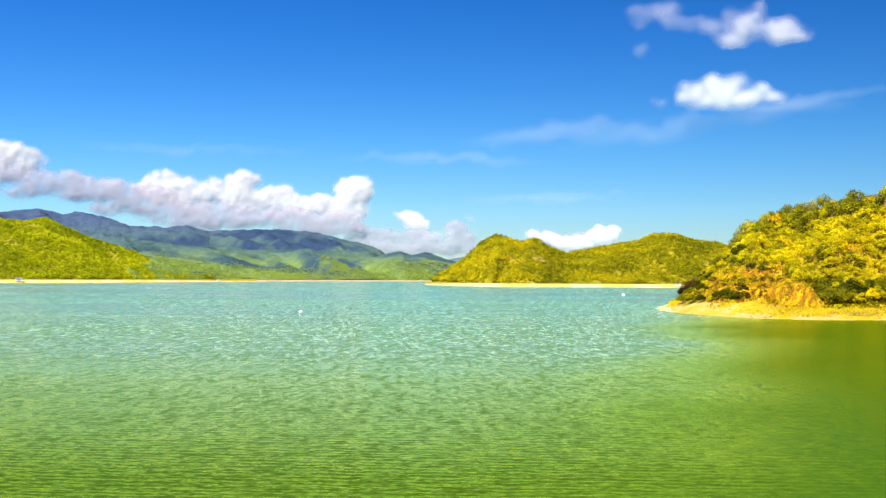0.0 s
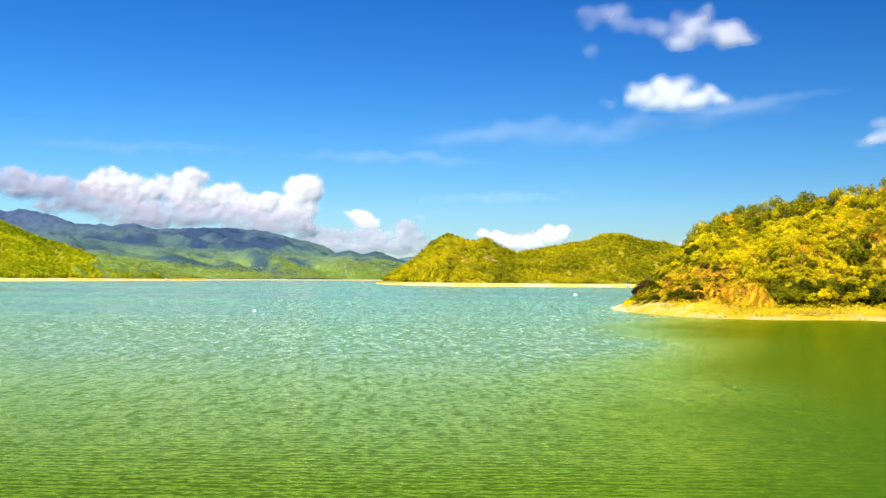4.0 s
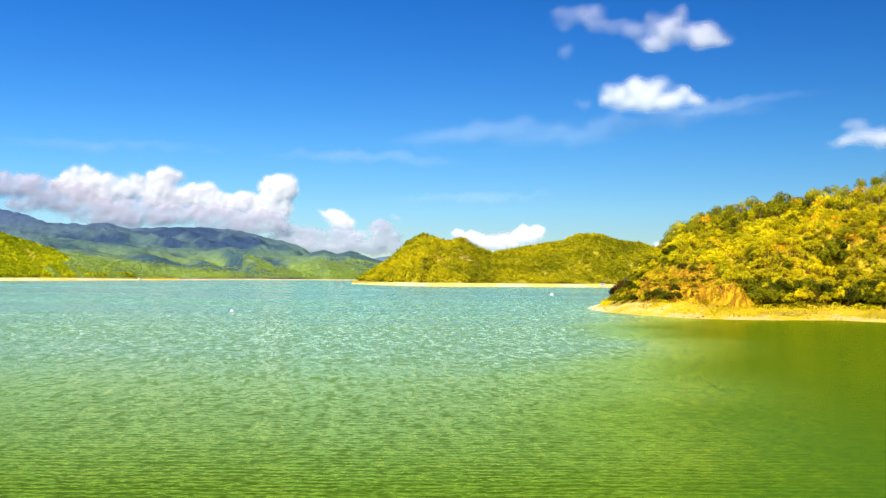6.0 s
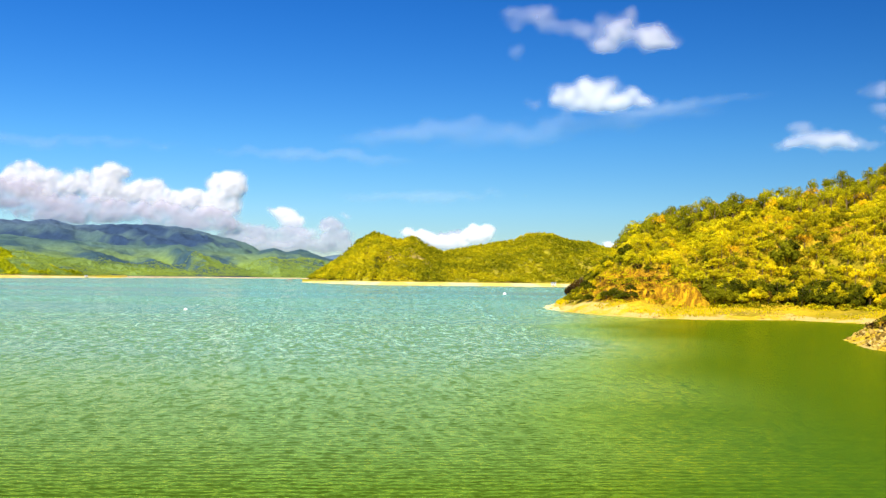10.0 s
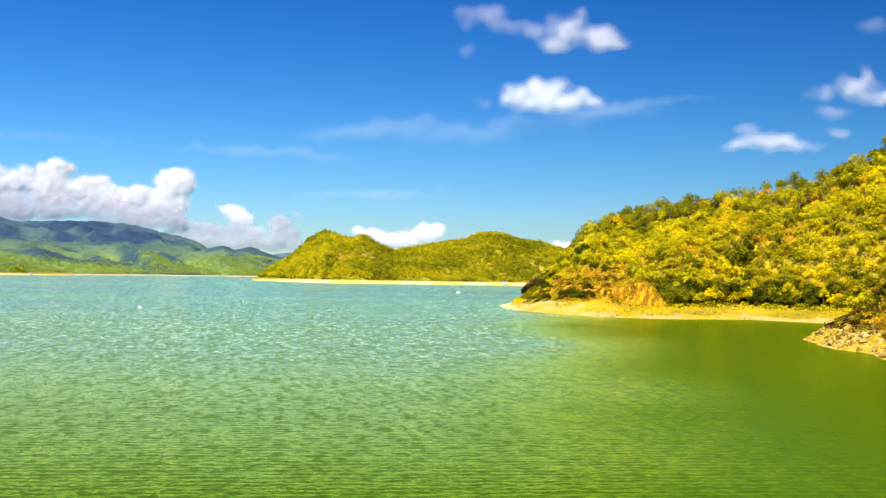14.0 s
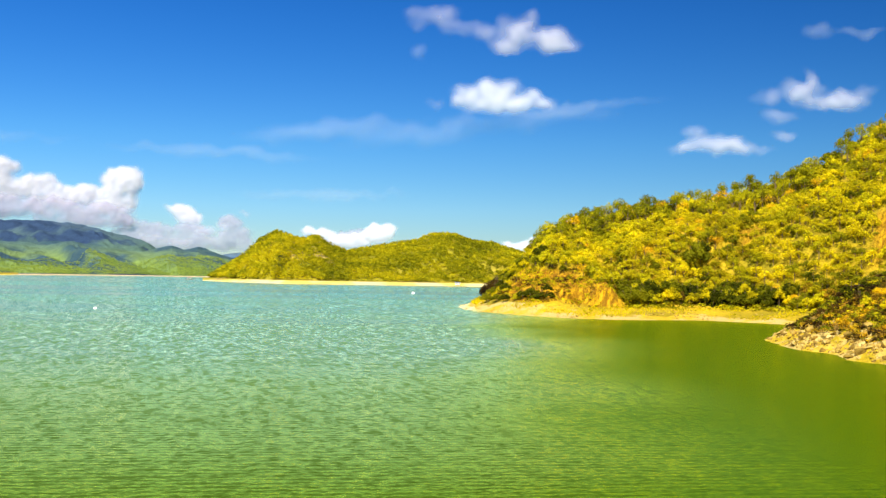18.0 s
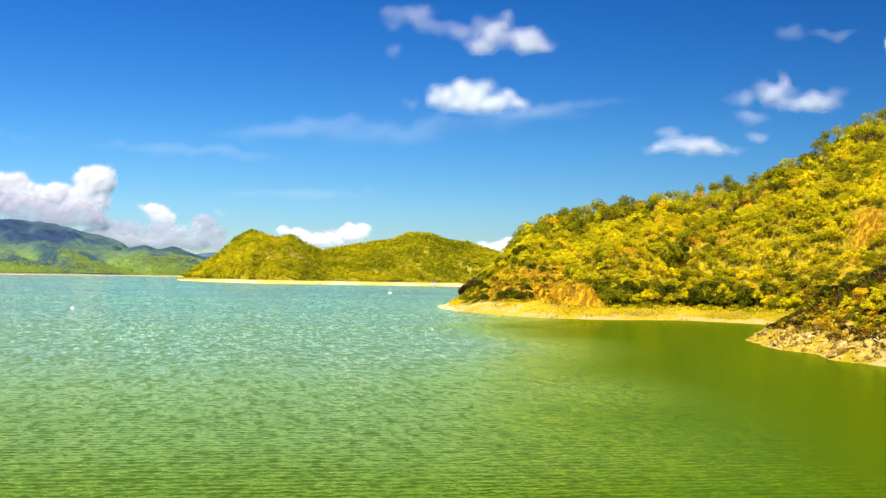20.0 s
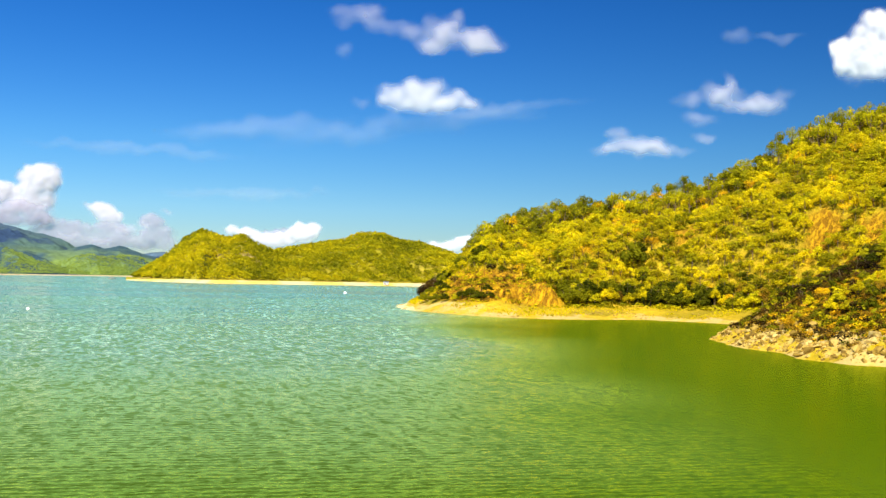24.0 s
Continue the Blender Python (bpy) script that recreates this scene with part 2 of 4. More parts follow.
def mountain_material(name, low, high, cloud_shade):
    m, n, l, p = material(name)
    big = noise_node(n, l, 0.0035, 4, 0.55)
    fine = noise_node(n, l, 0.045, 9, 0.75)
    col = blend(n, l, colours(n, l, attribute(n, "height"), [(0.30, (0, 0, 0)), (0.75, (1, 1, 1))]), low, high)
    # dark noise patches: cloud shadows painted into the base colour
    col = blend(n, l, colours(n, l, big, [(0.47, (0, 0, 0)), (0.57, (1, 1, 1))]), col, cloud_shade)
    col = blend(n, l, 0.8, col, colours(n, l, fine, [(0.3, (0.55, 0.6, 0.6)), (0.7, (1.35, 1.3, 1.2))]), "MULTIPLY")
    col = blend(n, l, colours(n, l, attribute(n, "bare"), [(0.4, (0, 0, 0)), (0.6, (1, 1, 1))]), col, (0.70, 0.52, 0.30))
    l.new(col, p.inputs["Base Color"])
    p.inputs["Roughness"].default_value = 1.0
    p.inputs["Specular IOR Level"].default_value = 0.1
    relief(n, l, p, fine, 0.9, 15.0)
    return m


# the blue in these colours is distance haze put into the base colour
FOOT = mountain_material("foothill_forest_hazed", (0.20, 0.295, 0.075), (0.085, 0.155, 0.14), (0.045, 0.095, 0.125))
RANGE = mountain_material("mountain_forest_hazed", (0.085, 0.155, 0.12), (0.058, 0.095, 0.185), (0.030, 0.060, 0.125))
BLUE = mountain_material("hazed_ridge_forest", (0.10, 0.17, 0.24), (0.10, 0.17, 0.26), (0.09, 0.15, 0.22))


def water_material():
    """Murky green water: a facet's tilt comes straight from noise, so far ripples scatter the sky as near ones do; slicks lie calmer."""
    m, n, l, p = material("lake_water")
    n.remove(p)
    body = n.new("ShaderNodeBsdfDiffuse")
    gloss = n.new("ShaderNodeBsdfGlossy")
    l.new(colours(n, l, attribute(n, "open"), [(0.05, (0.95, 1.0, 0.14)), (0.42, (1.0, 1.0, 0.60))]), gloss.inputs["Color"])     # blue taken out of the reflected sky near the camera, less farther out
    gloss.inputs["Roughness"].default_value = 0.2
    mirror = n.new("ShaderNodeFresnel")
    mirror.inputs["IOR"].default_value = 1.4
    mixed = n.new("ShaderNodeMixShader")
    # reflection turned down in the lee to match its tone
    mirror_gain = n.new("ShaderNodeMapRange")
    mirror_gain.inputs["To Min"].default_value, mirror_gain.inputs["To Max"].default_value = 0.50, 1.0
    l.new(attribute(n, "windy"), mirror_gain.inputs["Value"])
    l.new(maths(n, l, "MULTIPLY", mirror.outputs[0], mirror_gain.outputs[0]), mixed.inputs[0])
    l.new(body.outputs[0], mixed.inputs[1])
    l.new(gloss.outputs[0], mixed.inputs[2])
    l.new(mixed.outputs[0], n["Material Output"].inputs["Surface"])
    mud = noise_node(n, l, 0.006, 3, 0.5)
    windy = attribute(n, "windy")
    lee_dim = maths(n, l, "MULTIPLY_ADD", mud, 0.6)
    lee_dim.node.inputs[2].default_value = -0.3
    lee_dim = maths(n, l, "ADD", windy, lee_dim, True)
    # body painted darker in the lee, standing in for less reflected sky
    water = colours(n, l, lee_dim, [(0.0, (0.024, 0.062, 0.0003)), (0.5, (0.056, 0.100, 0.0005)), (1.0, (0.058, 0.103, 0.001))])
    sky_tint = colours(n, l, attribute(n, "open"), [(0.0, (1.0, 1.0, 1.0)), (0.26, (2.9, 2.75, 80.0)), (0.6, (3.4, 3.55, 190.0)), (1.0, (2.3, 3.3, 260.0))])   # silt hangs in the open lake
    # reflected sky painted into the body colour, paler and bluer with distance
    water = blend(n, l, 1.0, water, sky_tint, "MULTIPLY")
    slick = colours(n, l, noise_node(n, l, 0.006, 4, 0.6, stretch=(0.22, 1.0, 1)), [(0.45, (0.08, 0.08, 0.08)), (0.51, (1, 1, 1))])
    slick = blend(n, l, attribute(n, "open"), (1.0, 1.0, 1.0), slick)

    def vec(op, a, b):
        v = n.new("ShaderNodeVectorMath")
        v.operation = op
        for k, val in enumerate((a, b)):
            if isinstance(val, tuple):
                v.inputs[k].default_value = val
            else:
                l.new(val, v.inputs[k])
        return v.outputs[0]

    tilt, far_fade = None, colours(n, l, attribute(n, "open"), [(0.0, (0.10, 0.10, 0.10)), (0.6, (1, 1, 1))])     # coarse waves are faded out near the camera
    # ripples and waves, then coarser ones stretched along the view: scale, stretch, strength
    for scale, stretch, strength, far in ((6.0, (0.36, 1.0, 1), 0.50, 0), (2.6, (0.40, 1.0, 1), 0.48, 0), (1.6, (0.75, 0.36, 1), 1.25, 1), (0.9, (0.8, 0.22, 1), 0.95, 1)):
        wave = noise_node(n, l, scale, 2, 0.55, stretch=stretch).node.outputs["Color"]
        wave = vec("MULTIPLY", vec("SUBTRACT", wave, (0.5, 0.515, 0.5)), (0.22 * strength, strength, 0.0))
        wave = vec("MULTIPLY", wave, far_fade) if far else wave
        tilt = vec("ADD", tilt, wave) if tilt else wave
    crests = n.new("ShaderNodeTexWave")              # short, broken wave crests
    crests.wave_type, crests.bands_direction = "BANDS", "Y"
    for key, value in (("Scale", 0.23), ("Distortion", 5.0), ("Detail", 2.0), ("Detail Scale", 2.6), ("Detail Roughness", 0.55)):
        crests.inputs[key].default_value = value
    spot = n.new("ShaderNodeTexCoord")
    along = n.new("ShaderNodeMapping")
    along.inputs["Scale"].default_value = (0.5, 1.0, 1.0)
    along.inputs["Rotation"].default_value = (0.0, 0.0, 0.12)
    l.new(spot.outputs["Object"], along.inputs["Vector"])
    l.new(along.outputs[0], crests.inputs["Vector"])
    tilt = vec("ADD", tilt, vec("MULTIPLY", vec("SUBTRACT", crests.outputs["Color"], (0.5, 0.52, 0.5)), (0.0, 0.10, 0.0)))
    tilt = vec("MULTIPLY", tilt, slick)
    ruffle = n.new("ShaderNodeMapRange")
    ruffle.inputs["To Min"].default_value = 0.10
    l.new(windy, ruffle.inputs["Value"])
    tilt = vec("MULTIPLY", tilt, ruffle.outputs[0])
    facet = vec("NORMALIZE", vec("ADD", tilt, (0.0, 0.0, 1.0)), (0, 0, 0))
    # facets tilted away painted paler and those towards the camera darker, as reflected sky
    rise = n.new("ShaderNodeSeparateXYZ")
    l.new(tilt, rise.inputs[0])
    facet_tint = colours(n, l, maths(n, l, "MULTIPLY_ADD", rise.outputs["Y"], 3.2), [(0.14, (0.56, 0.62, 0.35)), (0.48, (0.94, 0.94, 0.9)), (0.82, (2.15, 2.0, 2.8))])
    facet_tint.node.inputs[0].links[0].from_node.inputs[2].default_value = 0.66
    l.new(blend(n, l, 1.0, water, facet_tint, "MULTIPLY"), body.inputs["Color"])
    for node in (gloss, mirror):
        l.new(facet, node.inputs["Normal"])
    return m


WATER = water_material()


def cloud_material(name, colour, most):
    """White droplets lit by sun and sky; thins out with the attribute veil."""
    m, n, l, p = material(name)
    d = n.new("ShaderNodeBsdfDiffuse")
    d.inputs["Color"].default_value = (*colour, 1)
    t = n.new("ShaderNodeBsdfTranslucent")
    t.inputs["Color"].default_value = (*colour, 1)
    mx = n.new("ShaderNodeMixShader")
    mx.inputs[0].default_value = 0.35
    l.new(d.outputs[0], mx.inputs[1])
    l.new(t.outputs[0], mx.inputs[2])
    clear = n.new("ShaderNodeBsdfTransparent")
    cut = n.new("ShaderNodeMixShader")
    l.new(maths(n, l, "MULTIPLY", attribute(n, "veil"), most, True), cut.inputs[0])
    l.new(clear.outputs[0], cut.inputs[1])
    l.new(mx.outputs[0], cut.inputs[2])
    l.new(cut.outputs[0], n["Material Output"].inputs["Surface"])
    n.remove(p)
    return m


CLOUD = cloud_material("cloud_white", (0.70, 0.69, 0.74), 1.0)
WISP = cloud_material("cloud_thin", (0.60, 0.58, 0.66), 0.84)
# lavender carries the shade under the cumulus heads in its colour
LAVENDER = cloud_material("cloud_lavender", (0.50, 0.475, 0.58), 0.92)
SHRED = cloud_material("cloud_shred", (0.60, 0.58, 0.68), 0.38)
HAZE = cloud_material("cloud_haze", (0.43, 0.43, 0.53), 0.85)
CIRRUS = cloud_material("cloud_veil", (0.62, 0.66, 0.74), 0.18)

# ---------------------------------------------------------------- the near hillside: a headland and a rocky spur
SHORE = [(128, 578), (112, 566), (106, 548), (97, 495), (99, 462), (104, 430), (117, 403), (136, 393), (170, 397), (181, 376),
         (190, 350), (184, 322), (160, 291), (138, 281), (127, 273), (119, 249), (114, 228), (110, 205), (111, 190), (126, 178),
         (170, 160), (260, 130), (420, 110), (640, 110), (640, 560), (420, 600), (250, 590), (170, 590)]
CREST = [(112, 556, 2), (124, 548, 17), (137, 526, 30), (152, 512, 40), (178, 500, 46), (210, 480, 49), (243, 462, 61), (283, 435, 84), (340, 400, 108), (460, 370, 130), (620, 360, 140)]
SPUR = [(127, 270, 1), (131, 266, 4), (137, 262, 8), (143, 261, 12), (150, 259, 15), (158, 257, 18), (168, 258, 22), (182, 263, 27), (205, 274, 34), (235, 288, 45), (275, 305, 60), (330, 330, 80)]


# ---------------------------------------------------------------- water
LEE_Y, LEE_X = (-100, 40, 85, 145, 267, 410, 550), (-30, -6, 14, 32, 61, 90, 112)   # edge of the sheltered water, traced in the camera's view


def lake():
    """The lake, ruffled by wind away from the hillside and calm in its lee."""
    radii = np.concatenate([[0.0], np.geomspace(12, 4950, 150)])
    ang = np.linspace(0, 2 * np.pi, 361)
    x, y = np.outer(radii, np.sin(ang)), np.outer(radii, np.cos(ang))
    edge = np.interp(y, LEE_Y, LEE_X) + 16 * fbm(x / 60, y / 60, 3, 91)
    calm = ramp(-28, 34, x - edge) * ramp(560, 470, y) * ramp(-200, 0, y)
    windy = 1 - calm
    # grows with distance from the camera; drives the painted sky tint
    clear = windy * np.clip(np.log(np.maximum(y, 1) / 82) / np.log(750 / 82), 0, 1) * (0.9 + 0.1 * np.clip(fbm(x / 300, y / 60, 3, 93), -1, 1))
    v = np.stack([x, y, 0 * x], -1).reshape(-1, 3)
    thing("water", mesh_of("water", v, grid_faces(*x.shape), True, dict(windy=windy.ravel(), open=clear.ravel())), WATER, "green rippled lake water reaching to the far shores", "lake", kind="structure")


lake()

def hillside_at(x, y):
    """Height, distance from the shore, bareness, raw earth."""
    ds, _ = to_line(x, y, SHORE + SHORE[:1])
    ds = np.where(inside(x, y, SHORE), ds, -ds)
    ds = ds + 2.2 * fbm(x / 22, y / 22, 3, 5) + 0.7 * fbm(x / 5, y / 5, 2, 6)
    pos = np.maximum(ds, 0.01)
    d1, z1 = to_line(x, y, CREST)
    d2, z2 = to_line(x, y, SPUR)
    k = 1.08
    w1, w2, ws = 1 / (d1 + 2) ** k, (0.8 + 1.2 * ramp(345, 300, y)) / (d2 + 2) ** k, 1 / pos ** k
    hill = (z1 * w1 + z2 * w2) / (w1 + w2 + ws)
    rocky = ramp(345, 300, y)
    cliff = ramp(98, 106, x) * ramp(150, 140, x) * ramp(395, 402, y) * ramp(520, 480, y)
    tip = ramp(435, 500, y)
    left = ramp(412, 440, y) * ramp(134, 114, x)
    slope = 0.15 + 0.24 * rocky + 0.28 * left * ramp(545, 520, y)
    beach = slope * np.minimum(pos, 34 - 14 * left)
    start = 30 - 17 * rocky - 12 * left
    h = beach + (np.maximum(hill, beach) - beach) * ramp(start - 6 - 6 * tip - 4 * rocky, start + 34 - 29 * rocky - 26 * np.maximum(tip, 0.6 * left), pos)
    foot = 25 - 13 * left
    h = h + cliff * (1 - 0.7 * left) * (7.0 + 2.0 * fbm(x / 6, y / 6, 3, 61)) * ramp(foot, foot + 5, pos + 2.4 * fbm(x / 3.2, y / 3.2, 3, 62)) * ramp(foot + 45, foot + 9, pos)
    up = ramp(14, 60, pos)
    h = h + up * (3.2 * fbm(x / 45, y / 45, 4, 11) + 0.9 * fbm(x / 9, y / 9, 3, 12)) + 0.12 * fbm(x / 2.5, y / 2.5, 2, 13)
    h = h + rocky * ramp(0, 4, pos) * ramp(40, 18, pos) * (1.2 * np.abs(fbm(x / 4, y / 4, 3, 14)) + 0.7 * np.abs(fbm(x / 2.4, y / 2.4, 2, 15)))
    h = np.where(ds < 0, 0.12 * ds, h)
    edge = 11 + 2 * rocky
    bare = ramp(edge + 5, edge - 7, pos + 6 * fbm(x / 9, y / 9, 3, 21)) * ramp(0.42, -0.1, fbm(x / 14, y / 14, 3, 22) * ramp(10, 24, pos))
    clay = np.maximum(cliff * ramp(foot - 2, foot + 1, pos) * ramp(foot + 15, foot + 11, pos + 4 * fbm(x / 7, y / 7, 3, 64)) * ramp(21, 17, h), rocky * ramp(12, 18, pos) * ramp(70, 30, pos) * ramp(-0.2, 0.3, fbm(x / 18, y / 18, 3, 23)))
    clay = np.maximum(clay, ramp(0.6, 0.95, fbm(x / 26, y / 26, 4, 31)) * up * 0.8)
    clay = np.maximum(clay, ramp(17, 7, np.hypot(x - 240, (y - 373) * 0.6)) * ramp(-0.35, 0.25, fbm(x / 7, y / 7, 3, 33)))
    bare = bare * (1 - 0.7 * rocky * ramp(0.0, 0.35, fbm(x / 5, y / 5, 3, 27)))
    bare = bare * (1 - cliff * ramp(foot - 3, foot + 1, pos))
    wash = ramp(3.2, 1.2, pos + 1.5 * fbm(x / 6, y / 6, 3, 29)) * (0.30 * rocky + 0.9 * ramp(440, 510, y)) + ramp(9, 3, pos) * ramp(500, 530, y)
    return h, ds, bare, clay, wash


def hillside():
    xs = np.concatenate([np.arange(84, 330, 1.25), np.arange(330, 646, 6.0)])
    ys = np.arange(104, 606, 1.25)
    x, y = np.meshgrid(xs, ys)
    h, ds, bare, clay, wash = hillside_at(x, y)
    v = np.stack([x, y, h], -1).reshape(-1, 3)
    v, f, at = tidy(v, grid_faces(*x.shape, keep=ds > -6), dict(bare=bare, clay=clay, wash=wash))
    return thing("hillside", mesh_of("hillside", v, f, True, at), SOIL, "dry wooded hillside with tan shore and orange cliffs", "hillside", kind="structure")


hillside()


# ---------------------------------------------------------------- farther land, shaped by bearing as seen from the camera's start
def polar_land(name, mat, label, az0, az1, shore, crest_far, crest_el, step_az, d_steps, back, rough, trees_up=5.0, seed=0, shape=1.25, strip=0.03, foot_high=3.0):
    """Land from a shore to a ridge: shore and ridge distances and ridge elevations by bearing in degrees, as seen from
    the camera's start.
    """
    az = np.arange(az0, az1 + 1e-6, step_az)
    s = np.concatenate([np.linspace(-0.05, 1.0, d_steps), np.linspace(1.0, 1.0 + back, 24)[1:]])
    A, S = np.meshgrid(az, s)

    def at(A, S):
        d0 = np.interp(A, *zip(*shore))
        d1 = np.interp(A, *zip(*crest_far))
        el = np.interp(A, *zip(*crest_el))
        top = 15 + np.tan(np.radians(el)) * d1 - trees_up
        d = d0 + (d1 - d0) * S
        x, y = d * np.sin(np.radians(A)), d * np.cos(np.radians(A))
        u = np.clip(S, 0, 1)
        size = (d1 - d0)
        ridges = 1 - np.abs(fbm(x / (size * 0.42), y / (size * 0.42), 4, seed)) * 1.6
        body = np.clip((u - strip) / (1 - strip), 0, 1)
        prof = body ** shape
        z = np.maximum(top, 0.6) * (prof + rough * np.sin(np.pi * body) ** 0.8 * (ridges - 0.5) * (1 - 0.6 * body))
        z = np.where(S > 1, np.maximum(top, 0.6) * (1 - 0.8 * ramp(0, back, S - 1)), z)
        z = z + (2.0 + 0.006 * size) * fbm(x / 60, y / 60, 3, seed + 7) * ramp(0.03, 0.2, u) * ramp(1.3, 0.9, S)
        shorez = np.minimum(6.0, np.maximum(S, 0) * size * 0.2)
        z = np.maximum(z, np.minimum(shorez, foot_high + 0 * z))
        z = np.where(S < 0, S * size * 0.15, z)
        return x, y, z, top

    x, y, z, top = at(A, S)
    bare = ramp(strip * 1.5, strip * 0.7, S) if strip else 0 * S
    hgt = np.clip(z / max(60.0, float(top.max())), 0, 1)
    v = np.stack([x, y, z], -1).reshape(-1, 3)
    thing(name, mesh_of(name, v, grid_faces(*A.shape), True, dict(bare=bare.ravel(), clay=np.clip(fbm(x / 90, y / 90, 3, seed + 3) - 0.3, 0, 1).ravel(), height=hgt.ravel())),
          mat, label, kind="structure", category="hill" if "hill" in name else "mountain")
    return at


FAR_SHORE = [(-1.0, 1777), (0.5, 1606), (3.4, 1484), (6.3, 1522), (9.2, 1563), (12, 1605), (20, 1650), (26, 1700)]
far_at = polar_land("far_hill", FARSOIL, "yellow-green wooded hill above a pale bare shore", -0.95, 24.0, FAR_SHORE, [(-1, 1830), (1, 1850), (2.7, 1925), (11, 1965), (24, 2000)],
    [(-0.95, -0.40), (-0.1, 0.23), (1.05, 0.97), (1.93, 1.76), (2.72, 2.24), (3.4, 2.06), (3.98, 1.89), (4.71, 2.01), (5.59, 1.48), (6.32, 1.22), (7.48, 1.43), (8.63, 1.72), (10.06, 1.95),
     (10.63, 2.24), (11.2, 2.29), (12.0, 2.21), (12.9, 1.9), (13.8, 1.85), (15.7, 1.26), (18, 0.9), (24, 0.8)], 0.06, 110, 0.5, 0.46, 6.0, 40, 1.0, 0.065, 4.4)
left_at = polar_land("green_hill", FARSOIL, "bright green wooded hill falling to a sandy shore", -32.0, -9.6, [(-32, 1640), (-22, 1703), (-18, 1780), (-14, 1990), (-9.6, 2265)], [(-32, 2500), (-22, 2450), (-15, 2450), (-9.6, 2420)],
    [(-32, 3.2), (-24, 2.8), (-21.9, 2.58), (-20.9, 2.5), (-19.9, 2.66), (-18.96, 2.26), (-18.0, 1.92), (-16.7, 1.49), (-15.3, 0.94), (-13.9, 0.44), (-12.55, 0.1), (-11.1, -0.1), (-9.6, -0.3)], 0.08, 110, 0.4, 0.5, 6.0, 60, 1.0, 0.035, 4.5)
foot_at = polar_land("foothill_range", FOOT, "low green forested foothills behind the far shore", -16.0, 3.0, [(-16, 1990), (-14, 2000), (-9.7, 2259), (-5.4, 2610), (-1.3, 2782), (3, 2850)], [(-16, 3300), (-8, 3450), (3, 3500)],
    [(-16, 1.7), (-14, 1.55), (-11, 1.3), (-9, 1.15), (-7, 1.32), (-5.5, 1.1), (-4.3, 0.92), (-3.2, 1.0), (-2.3, 1.21), (-1.7, 1.02), (-1.0, 1.2), (-0.3, 1.0), (0.5, 0.72), (1.5, 0.4), (3, 0.2)], 0.05, 150, 0.25, 0.42, 0.0, 80, 0.9, 0.012)
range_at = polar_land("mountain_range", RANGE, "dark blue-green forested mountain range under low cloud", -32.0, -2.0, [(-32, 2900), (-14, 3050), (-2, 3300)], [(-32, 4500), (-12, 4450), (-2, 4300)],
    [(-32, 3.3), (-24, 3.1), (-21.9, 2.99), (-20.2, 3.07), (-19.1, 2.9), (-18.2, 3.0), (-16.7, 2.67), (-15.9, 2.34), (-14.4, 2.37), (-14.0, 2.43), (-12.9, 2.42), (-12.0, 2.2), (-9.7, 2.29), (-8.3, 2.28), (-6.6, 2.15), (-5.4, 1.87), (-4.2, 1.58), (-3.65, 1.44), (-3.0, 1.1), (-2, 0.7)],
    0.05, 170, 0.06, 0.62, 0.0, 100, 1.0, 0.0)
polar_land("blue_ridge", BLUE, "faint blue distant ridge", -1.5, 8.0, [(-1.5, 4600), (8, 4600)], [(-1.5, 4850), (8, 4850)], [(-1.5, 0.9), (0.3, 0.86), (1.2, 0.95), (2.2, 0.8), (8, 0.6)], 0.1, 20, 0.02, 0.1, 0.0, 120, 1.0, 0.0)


# ---------------------------------------------------------------- plants
rng = np.random.default_rng(7)


def crown_points(leaves, lobes, seed, size=0.55, tall=1.0, spread=1.0, foot=0.25):
    """Leaf quads over a cluster of uneven lobes; a crown about 1 wide, its foot at z = 0. Returns verts and faces."""
    r = np.random.default_rng(seed)
    q, out = np.arange(lobes) * 2.4 + r.uniform(-0.5, 0.5, lobes), np.sqrt((np.arange(lobes) + 0.35) / lobes) * 0.38 * spread
    c = np.column_stack([np.cos(q) * out, np.sin(q) * out, tall * (foot + (0.86 - foot) * (1 - (out / 0.42) ** 2 * 0.75) * r.uniform(0.55, 1.05, lobes))])
    rad = r.uniform(0.13, 0.24, lobes) * (9 / lobes) ** 0.4
    which = r.integers(0, lobes, leaves)
    way = r.normal(size=(leaves, 3))
    way[:, 2] += 0.35
    way /= np.linalg.norm(way, axis=1)[:, None]
    at = c[which] + way * (rad[which] * r.uniform(0.7, 1.12, leaves))[:, None] * np.array([1, 1, 0.8])
    nrm = way + r.normal(0, 0.2, (leaves, 3)) + np.array([0, 0, 0.15])
    nrm /= np.linalg.norm(nrm, axis=1)[:, None]
    t = np.cross(nrm, r.normal(size=(leaves, 3)))
    t /= np.linalg.norm(t, axis=1)[:, None]
    b = np.cross(nrm, t)
    s = size * r.uniform(0.6, 1.3, leaves)[:, None] * 0.5
    v = np.stack([at - t * s, at - b * s * 0.55 + nrm * s * 0.2, at + t * s, at + b * s * 0.55 + nrm * s * 0.2], 1).reshape(-1, 3)
    return v, np.arange(leaves * 4).reshape(-1, 4)


